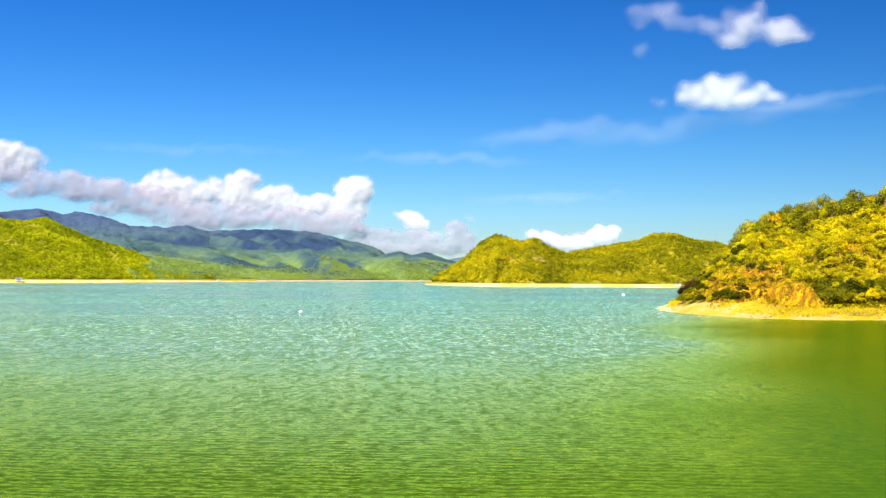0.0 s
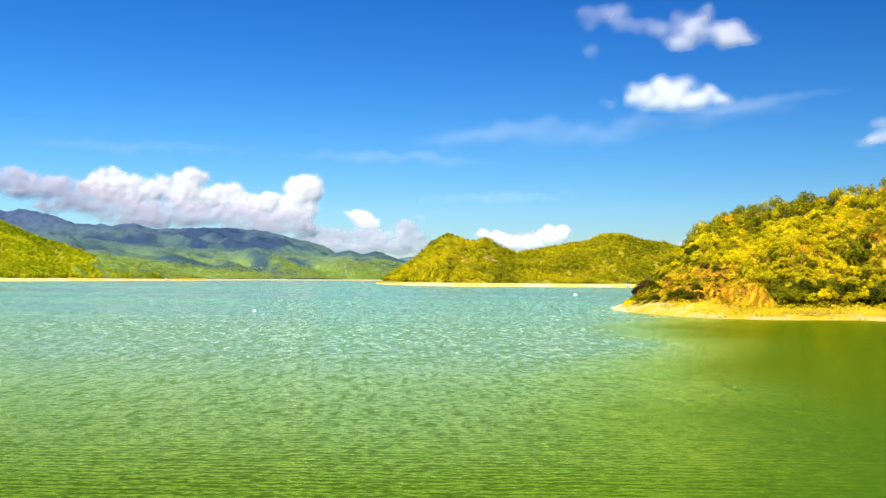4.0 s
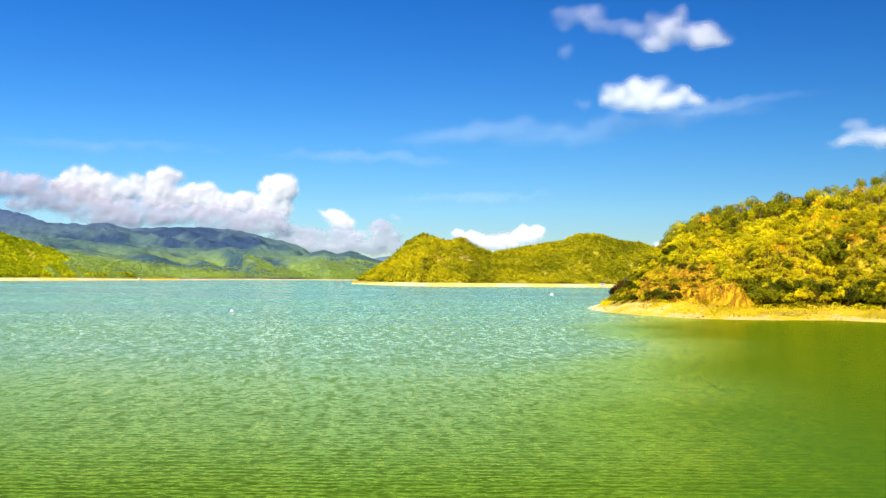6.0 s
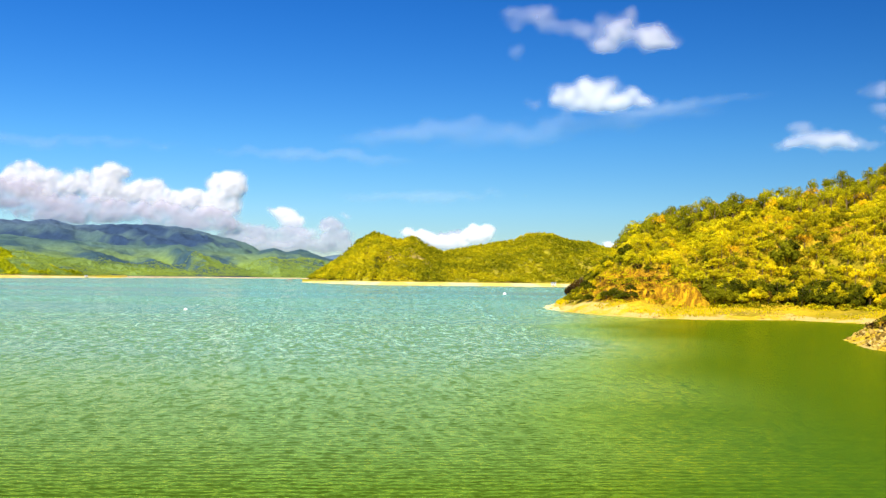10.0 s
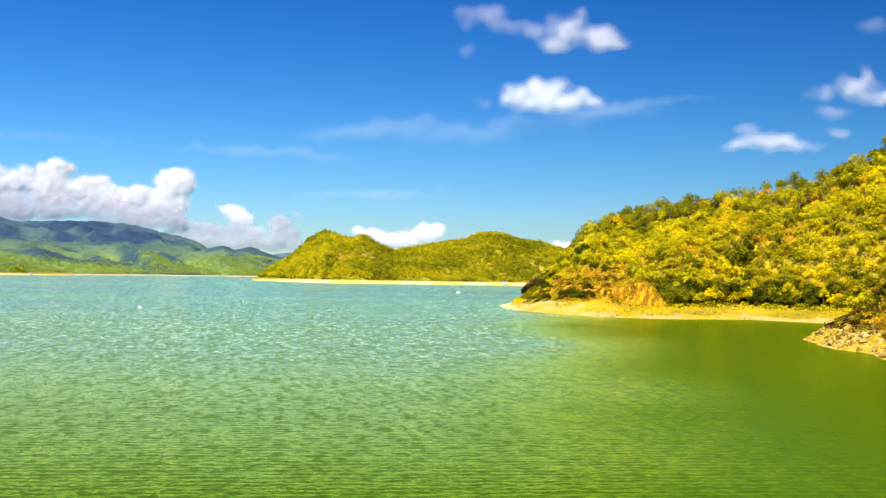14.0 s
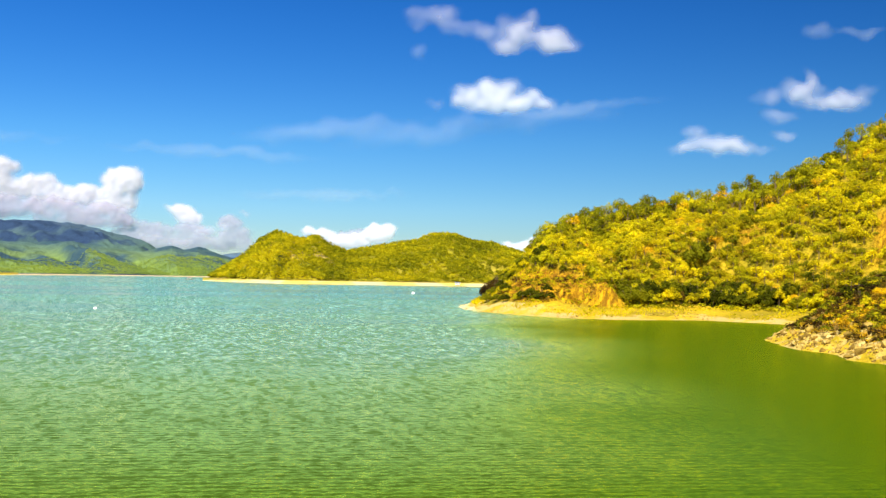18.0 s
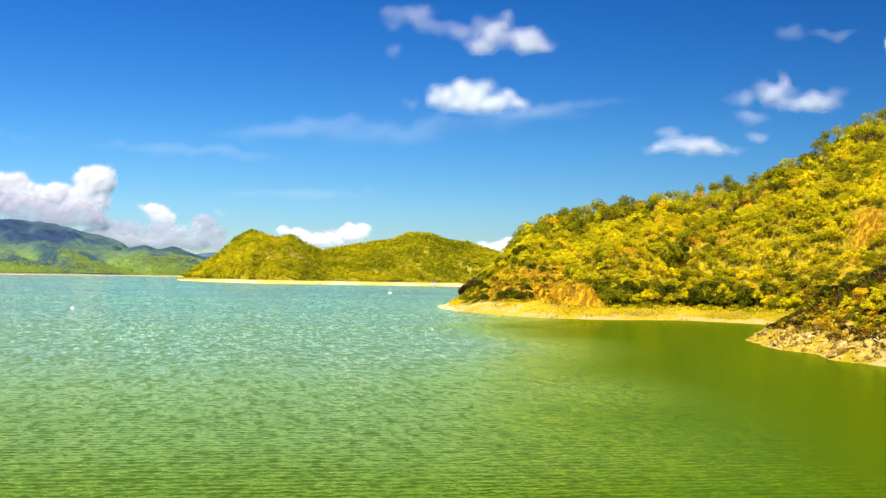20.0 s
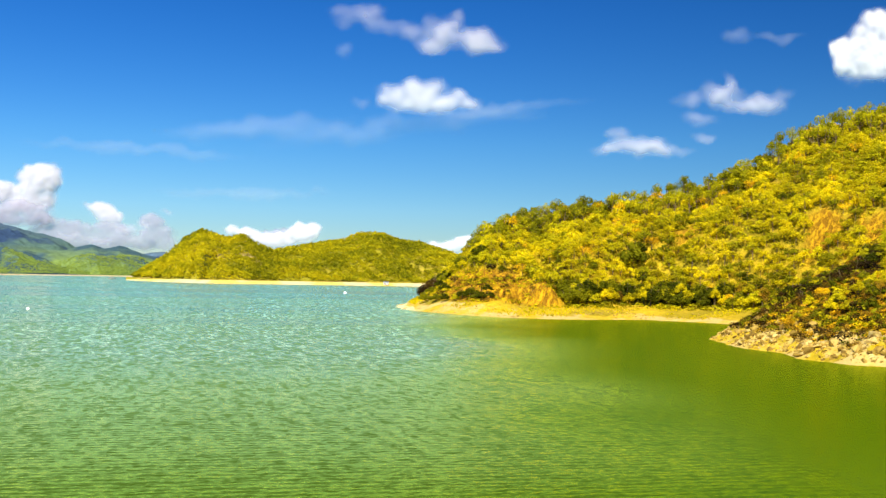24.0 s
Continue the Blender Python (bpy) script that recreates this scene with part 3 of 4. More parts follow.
def scatter_mesh(name, templates, places, sizes, heights, seed):
    """One mesh of many plants: every place takes a template, turned and scaled."""
    r = np.random.default_rng(seed)
    pick = r.integers(0, len(templates), len(places))
    turn = r.uniform(0, 2 * np.pi, len(places))
    tone = r.uniform(-0.14, 0.14, len(places))         # every plant has its own hue
    vs, fs, tones, base = [], [], [], 0
    for k, (tv, tf) in enumerate(templates):
        idx = np.where(pick == k)[0]
        if not len(idx):
            continue
        c, s = np.cos(turn[idx])[:, None], np.sin(turn[idx])[:, None]
        x = (tv[:, 0] * c - tv[:, 1] * s) * sizes[idx][:, None]
        y = (tv[:, 0] * s + tv[:, 1] * c) * sizes[idx][:, None]
        z = tv[:, 2] * heights[idx][:, None]
        tones.append(np.repeat(tone[idx], len(tv)))
        v = np.stack([x, y, z], -1) + places[idx][:, None, :]
        vs.append(v.reshape(-1, 3))
        fs.append((tf[None] + (np.arange(len(idx)) * len(tv))[:, None, None]).reshape(-1, 4) + base)
        base += v.shape[0] * v.shape[1]
    return mesh_of(name, np.concatenate(vs), np.concatenate(fs), False, dict(tone=np.concatenate(tones)))


def limb_points(a, b, ra, rb, sides, bend, r):
    """A tapered, bent limb from a to b."""
    a, b = np.array(a, float), np.array(b, float)
    vs, fs = [], []
    for p, rad in ((a, ra), ((a + b) / 2 + r.normal(0, bend / 2, 3), (ra + rb) / 2), (b, rb)):
        for k in range(sides):
            q = 2 * np.pi * k / sides
            vs.append(p + rad * np.array([np.cos(q), np.sin(q), 0]))
    for j in range(2):
        for k in range(sides):
            m = (k + 1) % sides
            fs.append([j * sides + k, j * sides + m, (j + 1) * sides + m, (j + 1) * sides + k])
    return np.array(vs), np.array(fs)


def trunk_pieces(sides=4, bend=0.06, seed=0):
    """A trunk 1 tall and its two limbs, piece by piece."""
    r = np.random.default_rng(seed)
    return [limb_points((0, 0, -0.12), (r.normal(0, bend), r.normal(0, bend), 0.85), 0.032, 0.012, sides, bend, r),
            limb_points((0, 0, 0.32), (0.24, 0.10 * r.normal(), 0.68), 0.018, 0.007, sides, bend, r),
            limb_points((0, 0, 0.40), (-0.2, 0.12 + 0.1 * r.normal(), 0.74), 0.018, 0.007, sides, bend, r)]


def trunk_points(sides=4, bend=0.06, seed=0):
    """Trunk and limbs in one."""
    vs, fs, base = [], [], 0
    for v, f in trunk_pieces(sides, bend, seed):
        vs.append(v)
        fs.append(f + base)
        base += len(v)
    return np.concatenate(vs), np.concatenate(fs)


# where the woodland of the near hillside stands
def woodland():
    n = 60000
    x, y = rng.uniform(96, 330, n), rng.uniform(170, 545, n)
    h, ds, bare, clay, wash = hillside_at(x, y)
    d1, _ = to_line(x, y, CREST)
    rocky = ramp(345, 300, y)
    front = inside(x, y, [(p[0] + 10, p[1] + 16) for p in CREST[:9]] + [(340, 100), (96, 100), (96, 560)])
    dens = np.where((rocky > 0.5) & (ds < 60), 0.25, 0.7) * np.where(rocky > 0.5, 1 - 0.6 * clay, (1 - clay) ** 2) * (0.6 + 0.75 * ramp(-0.5, 0.4, fbm(x / 30, y / 30, 3, 41)))
    ok = (ds > np.where(rocky > 0.5, 19, 28 - 8 * ramp(435, 500, y) - 8 * ramp(412, 440, y) * ramp(134, 114, x))) & front & (rng.uniform(0, 1, n) < dens) & ((clay < 0.4) | (y < 330)) & (x + 20 < 0.80 * (y - 8))
    cand = np.stack([x, y, h, ds], -1)[ok]
    kept, cells = [], {}
    for p in cand:                                   # keep crowns apart
        key = (int(p[0] // 3.6), int(p[1] // 3.6))
        if any(math.hypot(p[0] - q[0], p[1] - q[1]) < 2.7 for i in (-1, 0, 1) for j in (-1, 0, 1) for q in cells.get((key[0] + i, key[1] + j), ())):
            continue
        cells.setdefault(key, []).append(p)
        kept.append(p)
    return np.array(kept)


WOOD_AT = woodland()
order = np.argsort(WOOD_AT[:, 3])
NEAR, REST = WOOD_AT[order[:290]], WOOD_AT[order[290:]]

TREE_KINDS = [("leafy_tree", GREENS, "yellow-green leafy tree on the dry hillside", 1100, 17, 1.0, 1.0), ("leafy_tree", OLIVE, "olive-green spreading tree on the slope", 1100, 16, 1.0, 1.15),
              ("leafy_tree", GREENS, "tall bright yellow-green tree on the slope", 1100, 18, 1.25, 0.85), ("shrub", DARK, "dark green dense shrub above the shore", 1100, 15, 0.8, 1.1),
              ("leafy_tree", RUSSET, "sparse russet-leaved tree on the slope", 420, 8, 1.0, 1.0),
              ("shrub", BROWN, "dark brown dry shrub on the rocky point", 420, 8, 0.8, 1.2), ("shrub", ORANGE, "orange-yellow dry shrub on the rocky point", 600, 9, 0.9, 1.1)]


def near_trees():
    masters = []
    for k, (name, mat, label, leaves, lobes, tall, spread) in enumerate(TREE_KINDS):
        root = tagged(new(name), label, "tree" if "tree" in name else "shrub", "trees of the hillside")
        v, f = crown_points(leaves, lobes, 50 + k, 0.095, tall, spread)
        cr = part("crown", mesh_of("crown", v, f, False), mat, root)
        stem, *limbs = trunk_pieces(5, 0.05, 80 + k)
        stem = part("trunk", mesh_of("trunk", *stem, True), BARK, root)
        for piece in limbs:
            part("limb", mesh_of("limb", *piece, True), BARK, stem)
        masters.append(root)
    r = random.Random(3)
    used = set()
    for x, y, z, ds in NEAR:
        rocky = y < 320
        low = ds < (26 if rocky else 44)
        k = r.choices(range(7), (2.6, 2.6, 0.6, 2.2, 0.8, 1.6, 1.2) if rocky else (3, 3, 2, 4 if low else 0.6, 0.5, 0, 0.4))[0]
        s = r.uniform(5.0, 7.8) * (0.55 if rocky else 1.0)
        if (rocky and x < 168 and to_line(np.array([x]), np.array([y]), SPUR)[0][0] < 9) or (y > 480 and x < 122):
            k = r.choice((3, 5, 5))
        if ds < 38 and 136 < x < 205 and y > 365 and r.random() < 0.6:
            k, s = 3, s * 1.25
        m = pose(x, y, z - 0.25, 0, 0, r.uniform(0, 360)) @ Matrix.Diagonal((s * r.uniform(0.9, 1.2), s * r.uniform(0.9, 1.2), s, 1))
        if k in used:
            ob = copy_thing(masters[k], m)
        else:
            masters[k].matrix_basis = m
            used.add(k)
            continue
        ob.matrix_basis = m
    for k in range(64):                              # dark scrub on the rocky point's edge, its colour also standing in for shade
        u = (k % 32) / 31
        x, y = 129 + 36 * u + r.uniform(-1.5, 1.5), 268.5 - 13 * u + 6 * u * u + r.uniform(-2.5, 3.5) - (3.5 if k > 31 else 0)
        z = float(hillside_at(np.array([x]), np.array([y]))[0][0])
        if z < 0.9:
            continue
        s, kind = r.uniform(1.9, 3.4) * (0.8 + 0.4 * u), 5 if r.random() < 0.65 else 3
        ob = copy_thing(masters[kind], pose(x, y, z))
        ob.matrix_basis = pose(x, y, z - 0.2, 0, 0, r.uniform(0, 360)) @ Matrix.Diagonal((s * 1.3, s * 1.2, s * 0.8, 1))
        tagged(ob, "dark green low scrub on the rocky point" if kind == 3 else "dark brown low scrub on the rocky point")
    for cx, cy, s, k in ((185, 441.5, 12.5, 3), (189, 446, 8.0, 3), (199, 410, 7.0, 3), (195, 413, 6.0, 3), (204, 405, 6.6, 3), (191, 420, 5.0, 3), (115.8, 452, 5.2, 3), (114.5, 459, 4.8, 3), (117.5, 455, 5.6, 3), (111.5, 499, 5.0, 3), (114, 492, 5.2, 3), (118.5, 485, 4.4, 5), (133, 477, 4.0, 5), (140, 463, 3.6, 5), (136, 470, 3.8, 3), (146, 461, 4.2, 5), (151, 458, 4.0, 3), (153.5, 445, 4.4, 5), (157.5, 431, 5.6, 3), (106, 488, 5.6, 3), (108, 478, 5.0, 3), (110, 470, 4.6, 3), (113, 482, 5.4, 3), (112, 461, 3.4, 1), (116, 447, 3.6, 3), (118, 444, 4.6, 3), (121, 446, 4.8, 3), (120, 438, 3.4, 3), (131, 436, 2.8, 4), (135, 430, 2.6, 4), (139, 431, 2.4, 1), (144, 429, 2.8, 4), (147, 432, 2.6, 4), (153, 426, 5.4, 3), (157, 425, 5.2, 3), (160, 428, 6.0, 3)):
        z = float(hillside_at(np.array([cx]), np.array([cy]))[0][0])
        ob = copy_thing(masters[k], pose(cx, cy, z))
        ob.matrix_basis = pose(cx, cy, z - 0.3, 0, 0, r.uniform(0, 360)) @ Matrix.Diagonal((s * (0.95 if s > 12 else 1.25), s * (0.9 if s > 12 else 1.15), s * (1.25 if s > 12 else 0.95), 1))
        tagged(ob, "tall dark green tree standing among the yellow ones" if s > 7 else "dark green bush at the foot of the wooded slope" if cx > 190 else "dark shrub clinging to the orange cliff" if k == 3 else "brown dry shrub on the orange cliff")


near_trees()


def stuff_woods():
    r = np.random.default_rng(5)
    kinds = [(GREENS, "woodland_bright", 0.54, [crown_points(460, 15, 200 + i, 0.10, 1.0, 1.05) for i in range(5)]), (OLIVE, "woodland_olive", 0.88, [crown_points(460, 14, 220 + i, 0.10, 1.05) for i in range(5)]),
             (DARK, "woodland_dark", 0.965, [crown_points(460, 14, 240 + i, 0.105, 0.9) for i in range(3)]), (ORANGE, "woodland_orange", 1.01, [crown_points(200, 9, 260 + i, 0.11, 1.0) for i in range(3)])]
    lot = r.uniform(0, 1, len(REST))
    crest_d, _ = to_line(REST[:, 0], REST[:, 1], CREST)
    lot = np.where(crest_d < 13, 0.54 + 0.46 * lot, lot)          # the ridge trees are darker
    size = r.uniform(4.6, 7.6, len(REST)) * np.where(REST[:, 1] < 320, 0.7, 1.0) * np.where(crest_d < 14, r.uniform(0.8, 1.45, len(REST)), 1.0)
    ridge = (crest_d < 17) & (r.uniform(0, 1, len(REST)) < 0.42)
    lot = np.where(ridge, 2.0, lot)
    tall = r.uniform(7.5, 12.0, len(REST))
    lanky = [crown_points(300, 6, 280 + i, 0.09, 1.0, 0.85, 0.5) for i in range(6)]
    thing("ridge_trees", scatter_mesh("ridge_trees", lanky, REST[ridge][:, :3] - [0, 0, 0.3], tall[ridge] * r.uniform(0.5, 0.75, ridge.sum()), tall[ridge], 19), OLIVE, "thin-crowned olive trees standing along the ridge", "woodland", kind="stuff")
    size = np.where(ridge, tall, size)
    lo = 0.0
    words = {"woodland_bright": "many yellow-green trees covering the hillside", "woodland_olive": "many olive-green trees covering the hillside",
             "woodland_dark": "scattered dark green trees on the hillside", "woodland_orange": "scattered orange, half-bare trees on the hillside"}
    for mat, name, hi, temps in kinds:
        i = (lot >= lo) & (lot < hi)
        lo = hi
        thing(name, scatter_mesh(name, temps, REST[i][:, :3] - [0, 0, 0.3], size[i] * r.uniform(0.9, 1.2, i.sum()), size[i], 9), mat, words[name], "woodland", kind="stuff")
    thing("woodland_trunks", scatter_mesh("woodland_trunks", [trunk_points(3, 0.05, 300 + i) for i in range(4)], REST[:, :3] - [0, 0, 0.3], size, size, 4), BARK, "brown trunks of the hillside trees", "trunks", kind="stuff")
    # undergrowth
    n = 16000
    x, y = r.uniform(96, 330, n), r.uniform(170, 560, n)
    h, ds, bare, clay, wash = hillside_at(x, y)
    rocky = ramp(345, 300, y)
    front = inside(x, y, [(p[0] + 6, p[1] + 8) for p in CREST[:9]] + [(340, 100), (96, 100), (96, 560)])
    ok = (ds > np.where(rocky > 0.5, 14, 24 - 12 * ramp(412, 440, y) * ramp(134, 114, x))) & front & (r.uniform(0, 1, n) < 0.85 - 0.58 * clay) & ((clay < 0.4) | (y < 330) | (r.uniform(0, 1, n) < 0.8)) & (x + 20 < 0.80 * (y - 8))
    p = np.stack([x, y, h - 0.15], -1)[ok]
    s = r.uniform(1.2, 3.2, len(p))
    half = len(p) // 2
    temps = [crown_points(28, 5, 330 + i, 0.30, 0.6, 1.2) for i in range(5)]
    thing("undergrowth_bright", scatter_mesh("undergrowth_bright", temps, p[:half], s[:half] * 1.3, s[:half], 2), GREENS, "yellow-green undergrowth between the trees", "undergrowth", kind="stuff")
    thing("undergrowth_olive", scatter_mesh("undergrowth_olive", temps, p[half:], s[half:] * 1.3, s[half:], 3), OLIVE, "olive undergrowth between the trees", "undergrowth", kind="stuff")


stuff_woods()


def far_woods(name, at, az0, az1, s0, s1, n, mat, label, leaves, size, quad, seed, above=3.4, thin=1.0):
    r = np.random.default_rng(seed)
    A, S = r.uniform(az0, az1, n), s0 + (s1 - s0) * r.uniform(0, 1, n) ** thin
    x, y, z, top = at(A, S)
    ok = z > above
    p = np.stack([x, y, z - 0.5], -1)[ok]
    s = r.uniform(*size, len(p))
    temps = [crown_points(leaves, 6, seed + i, quad, 0.9, 1.1) for i in range(6)]
    thing(name, scatter_mesh(name, temps, p, s * 1.15, s, seed), mat, label, "woodland", kind="stuff")


far_woods("far_woods", far_at, -0.95, 18.0, 0.04, 1.03, 15000, DISTANT, "dense yellow-green wood covering the far hill", 24, (4.5, 9.5), 0.30, 400, 4.6)
far_woods("green_woods", left_at, -26.0, -9.8, 0.03, 1.03, 20000, MEADOW, "dense bright green wood covering the low green hill", 16, (5, 9), 0.36, 420, 4.7)
far_woods("foothill_woods", foot_at, -15.9, 2.0, 0.018, 0.50, 13000, FOOTLEAF, "green forest thinning out up the foothills above the distant shore", 12, (3.2, 6.5), 0.40, 440, thin=1.7)


# ---------------------------------------------------------------- clouds
def cloud(name, label, puffs, mat, thick=60.0, seed=0, soft=0.5, dist=4750.0, streak=1.0, step=0.06, ragged=0.30, lumps=True, melt=0.7):
    """A cloud bank: puffs are bearing, height and half-sizes in degrees as seen from the camera's start. A relief sheet
    without a back, billowed towards the camera, thinning at its rim.
    """
    a0 = min(p[0] - p[2] for p in puffs) - 0.5
    a1 = max(p[0] + p[2] for p in puffs) + 0.5
    e0 = min(p[1] - p[3] - (p[2] * abs(p[4]) if len(p) > 4 else 0) for p in puffs) - 0.4
    e1 = max(p[1] + p[3] + (p[2] * abs(p[4]) if len(p) > 4 else 0) for p in puffs) + 0.4
    A, E = np.meshgrid(np.arange(a0, a1, step), np.arange(e0, e1, step))
    wob = 0.22 if lumps else 0.36
    wa, we = A + wob * fbm(A / 0.9, E / 0.9, 4, seed + 1), E + wob * 0.8 * fbm(A / 0.9 + 40, E / 0.9, 4, seed + 2)
    dens, bulge = np.full(A.shape, -9.0), np.zeros(A.shape)
    r = random.Random(seed)
    small = []
    for pa, pe, ra, re, *_ in puffs:
        for _ in range(int(5 + 3 * ra / re) if lumps else 0):
            q, k = r.uniform(-0.25, math.pi + 0.25), r.uniform(0.28, 0.5)
            small.append((pa + ra * 0.72 * math.cos(q), pe + re * 0.72 * math.sin(q), re * k * 1.2, re * k))
    for pa, pe, ra, re, *lean in list(puffs) + small:
        rise = (lean[0] if lean else 0.0) * (wa - pa)
        q = 1 - ((wa - pa) / ra) ** 2 - ((we - pe - rise) / re) ** 2
        dens = np.maximum(dens, q)
        bulge = bulge + (np.sqrt(np.clip(q, 0, 1)) * min(ra, re) * 1.3) ** 4
    n = fbm(A / 0.8 / streak, E / 0.6, 5, seed + 3) + (0.4 if lumps else 0.15) * fbm(A / 0.25 / streak, E / 0.2, 3, seed + 9)
    dens = dens + ragged * n
    puffy = 1 - np.abs(fbm(A / 0.8, E / 0.6, 3, seed + 4))
    rad = np.radians
    depth = bulge ** 0.25 * rad(1) * dist * (0.19 if lumps else 0.16) * ramp(-0.1, 1.0, dens) + thick * 0.10 * puffy * np.clip(dens, 0, 1)
    for k in range(14):                              # round the creases off, the underside most
        for ax in ((0, 1) if k < 3 else (0,)):
            depth = 0.5 * depth + 0.25 * (np.roll(depth, 1, ax) + np.roll(depth, -1, ax))
    depth = depth + (thick * 0.035 if lumps else 0.0) * fbm(A / 0.45, E / 0.4, 3, seed + 12) * ramp(0.1, 0.6, dens)
    R = dist - depth
    v = np.stack([R * np.sin(rad(A)), R * np.cos(rad(A)), 15 + R * np.tan(rad(E))], -1).reshape(-1, 3)
    d = ramp(-0.1, soft * 1.5, dens * 1.3) if lumps else ramp(-0.15, 1.3, dens) ** 1.15
    for _ in range(2 if lumps else 8):
        for ax in (0, 1):
            d = 0.5 * d + 0.25 * (np.roll(d, 1, ax) + np.roll(d, -1, ax))
    if lumps:                                        # the base melts into haze
        foot = np.where(dens > 0, E, 99.0).min(0)
        foot = np.convolve(np.pad(np.where(foot > 90, e1, foot), 6, "edge"), np.ones(13) / 13, "valid")
        d = d * ramp(-0.25, melt, E - foot[None, :])
    v, f, at = tidy(v, grid_faces(*A.shape, keep=dens > -0.25), dict(veil=np.where(dens > -0.18, d, 0)))
    me = mesh_of(name, v, f, True, at)
    thing(name, me, mat, label, "cloud", "clouds over the lake")


cloud("stratus_cloud", "long lavender-grey cloud base lying along the mountains",
      [(-19.33, 4.42, 2.2, 0.62), (-17.34, 4.06, 2.3, 0.62), (-15.3, 3.75, 2.2, 0.6), (-18.3, 4.05, 4.2, 0.6), (-21.5, 4.75, 1.8, 0.5), (-13.0, 3.15, 3.2, 0.6), (-9.5, 2.85, 5.6, 0.6), (-6.2, 2.75, 2.6, 0.5), (-11.5, 2.6, 4.5, 0.45), (-6.5, 2.35, 3.2, 0.5), (-15.5, 3.2, 3.0, 0.5)], LAVENDER, 40, 8, 0.95, 4680, melt=0.25)
cloud("cumulus_cloud", "bright white cumulus head above a grey cloud base", [(-21.92, 5.41, 1.52, 0.89), (-20.9, 5.3, 1.3, 0.7)], CLOUD, 50, 3, 0.8)
cloud("cumulus_cloud", "tall white cumulus heads standing over the mountains",
      [(-14.6, 4.1, 1.3, 0.6), (-14.21, 4.36, 1.05, 0.78), (-12.95, 4.02, 1.4, 0.92), (-11.83, 4.19, 0.93, 0.71), (-10.27, 4.45, 1.08, 0.86), (-10.41, 3.7, 2.0, 0.75), (-8.55, 4.1, 1.01, 0.58), (-7.53, 3.4, 2.0, 0.75),
       (-5.35, 3.2, 1.6, 0.75), (-4.63, 4.24, 0.94, 0.97), (-4.9, 3.6, 1.1, 0.75), (-6.6, 3.7, 0.9, 0.5), (-9.3, 3.9, 1.1, 0.5), (-13.0, 3.7, 2.4, 0.7)], CLOUD, 60, 1, 0.8, melt=0.55)
cloud("cumulus_cloud", "small white cumulus puff above the low cloud", [(-1.9, 2.86, 0.73, 0.5), (-1.36, 2.48, 0.65, 0.44), (-2.34, 3.03, 0.41, 0.29)], CLOUD, 40, 12, 0.5)
cloud("low_cloud", "low grey-white cloud band behind the hills", [(-2.77, 1.62, 2.05, 0.47), (-0.57, 1.52, 1.76, 0.41), (0.75, 2.35, 0.65, 0.41), (0.9, 1.85, 1.03, 0.41), (-4.23, 1.73, 1.17, 0.41), (-1.3, 1.98, 1.18, 0.35), (-3.4, 1.95, 1.6, 0.5), (-2.2, 1.3, 3.2, 0.45), (0.6, 1.3, 1.8, 0.45), (-4.6, 2.3, 0.8, 0.4)], HAZE, 40, 23, 0.9, 4700, melt=0.2)
cloud("low_cloud", "pale cloud bits drifting before the low bank", [(-3.2, 1.55, 0.7, 0.24), (-0.6, 1.95, 0.55, 0.3), (0.35, 2.25, 0.45, 0.28), (-1.9, 1.4, 0.8, 0.2), (1.5, 2.95, 0.45, 0.12, -0.35)], SHRED, 30, 27, 0.7, 4640, ragged=0.45, melt=0.2)
cloud("low_cloud", "grey-white cloud behind the far hill", [(6.4, 1.75, 1.6, 0.5), (7.1, 2.1, 0.7, 0.3)], HAZE, 40, 36, 0.8, 4790, melt=0.2)
cloud("cumulus_cloud", "white cumulus tops rising behind the far hill", [(4.42, 2.15, 0.41, 0.26), (5.44, 1.86, 0.82, 0.44), (6.61, 1.66, 1.3, 0.46), (8.2, 2.01, 1.04, 0.49), (8.68, 2.24, 0.57, 0.32)], CLOUD, 40, 34, 0.5, ragged=0.5, melt=0.4)
cloud("cumulus_cloud", "low white cloud behind the saddle of the hills", [(15.58, 1.52, 1.23, 0.41), (16.6, 1.83, 0.59, 0.29), (17.64, 1.5, 1.47, 0.41)], CLOUD, 40, 45, 0.5)
cloud("cumulus_cloud", "white flat-based cumulus high over the lake", [(14.26, 9.51, 1.33, 0.74), (12.64, 9.33, 1.06, 0.65), (15.74, 9.0, 1.71, 0.53), (13.68, 8.92, 1.91, 0.5)], CLOUD, 50, 56, 0.95, ragged=0.5, lumps=False)
for k, p in enumerate([(16.9, 9.02, 0.6, 0.25), (11.03, 9.07, 0.73, 0.29)]):
    cloud("wispy_cloud", "thin wisp beside a white cloud", [p], SHRED, 20, 67 + k, 0.9, ragged=0.5, lumps=False)
cloud("cumulus_cloud", "soft white cumulus high in the blue sky", [(15.28, 12.62, 1.33, 0.83), (16.76, 12.23, 1.53, 0.65), (14.85, 11.9, 1.33, 0.38), (17.36, 11.95, 1.24, 0.35), (16.1, 12.35, 1.5, 0.5)], WISP, 50, 78, 0.9, ragged=0.5, lumps=False)
cloud("wispy_cloud", "torn thin white cloud high in the sky", [(10.84, 13.25, 1.47, 0.59), (12.62, 12.69, 1.33, 0.35), (11.66, 13.5, 0.59, 0.53), (9.96, 13.43, 0.59, 0.29), (13.6, 12.5, 1.0, 0.4), (12.2, 12.95, 1.8, 0.3)], SHRED, 20, 89, 1.2, ragged=0.5, lumps=False)
cloud("wispy_cloud", "tiny pale cloud shred", [(10.21, 11.53, 0.47, 0.41)], CIRRUS, 20, 91, 1.0, ragged=0.5, lumps=False)
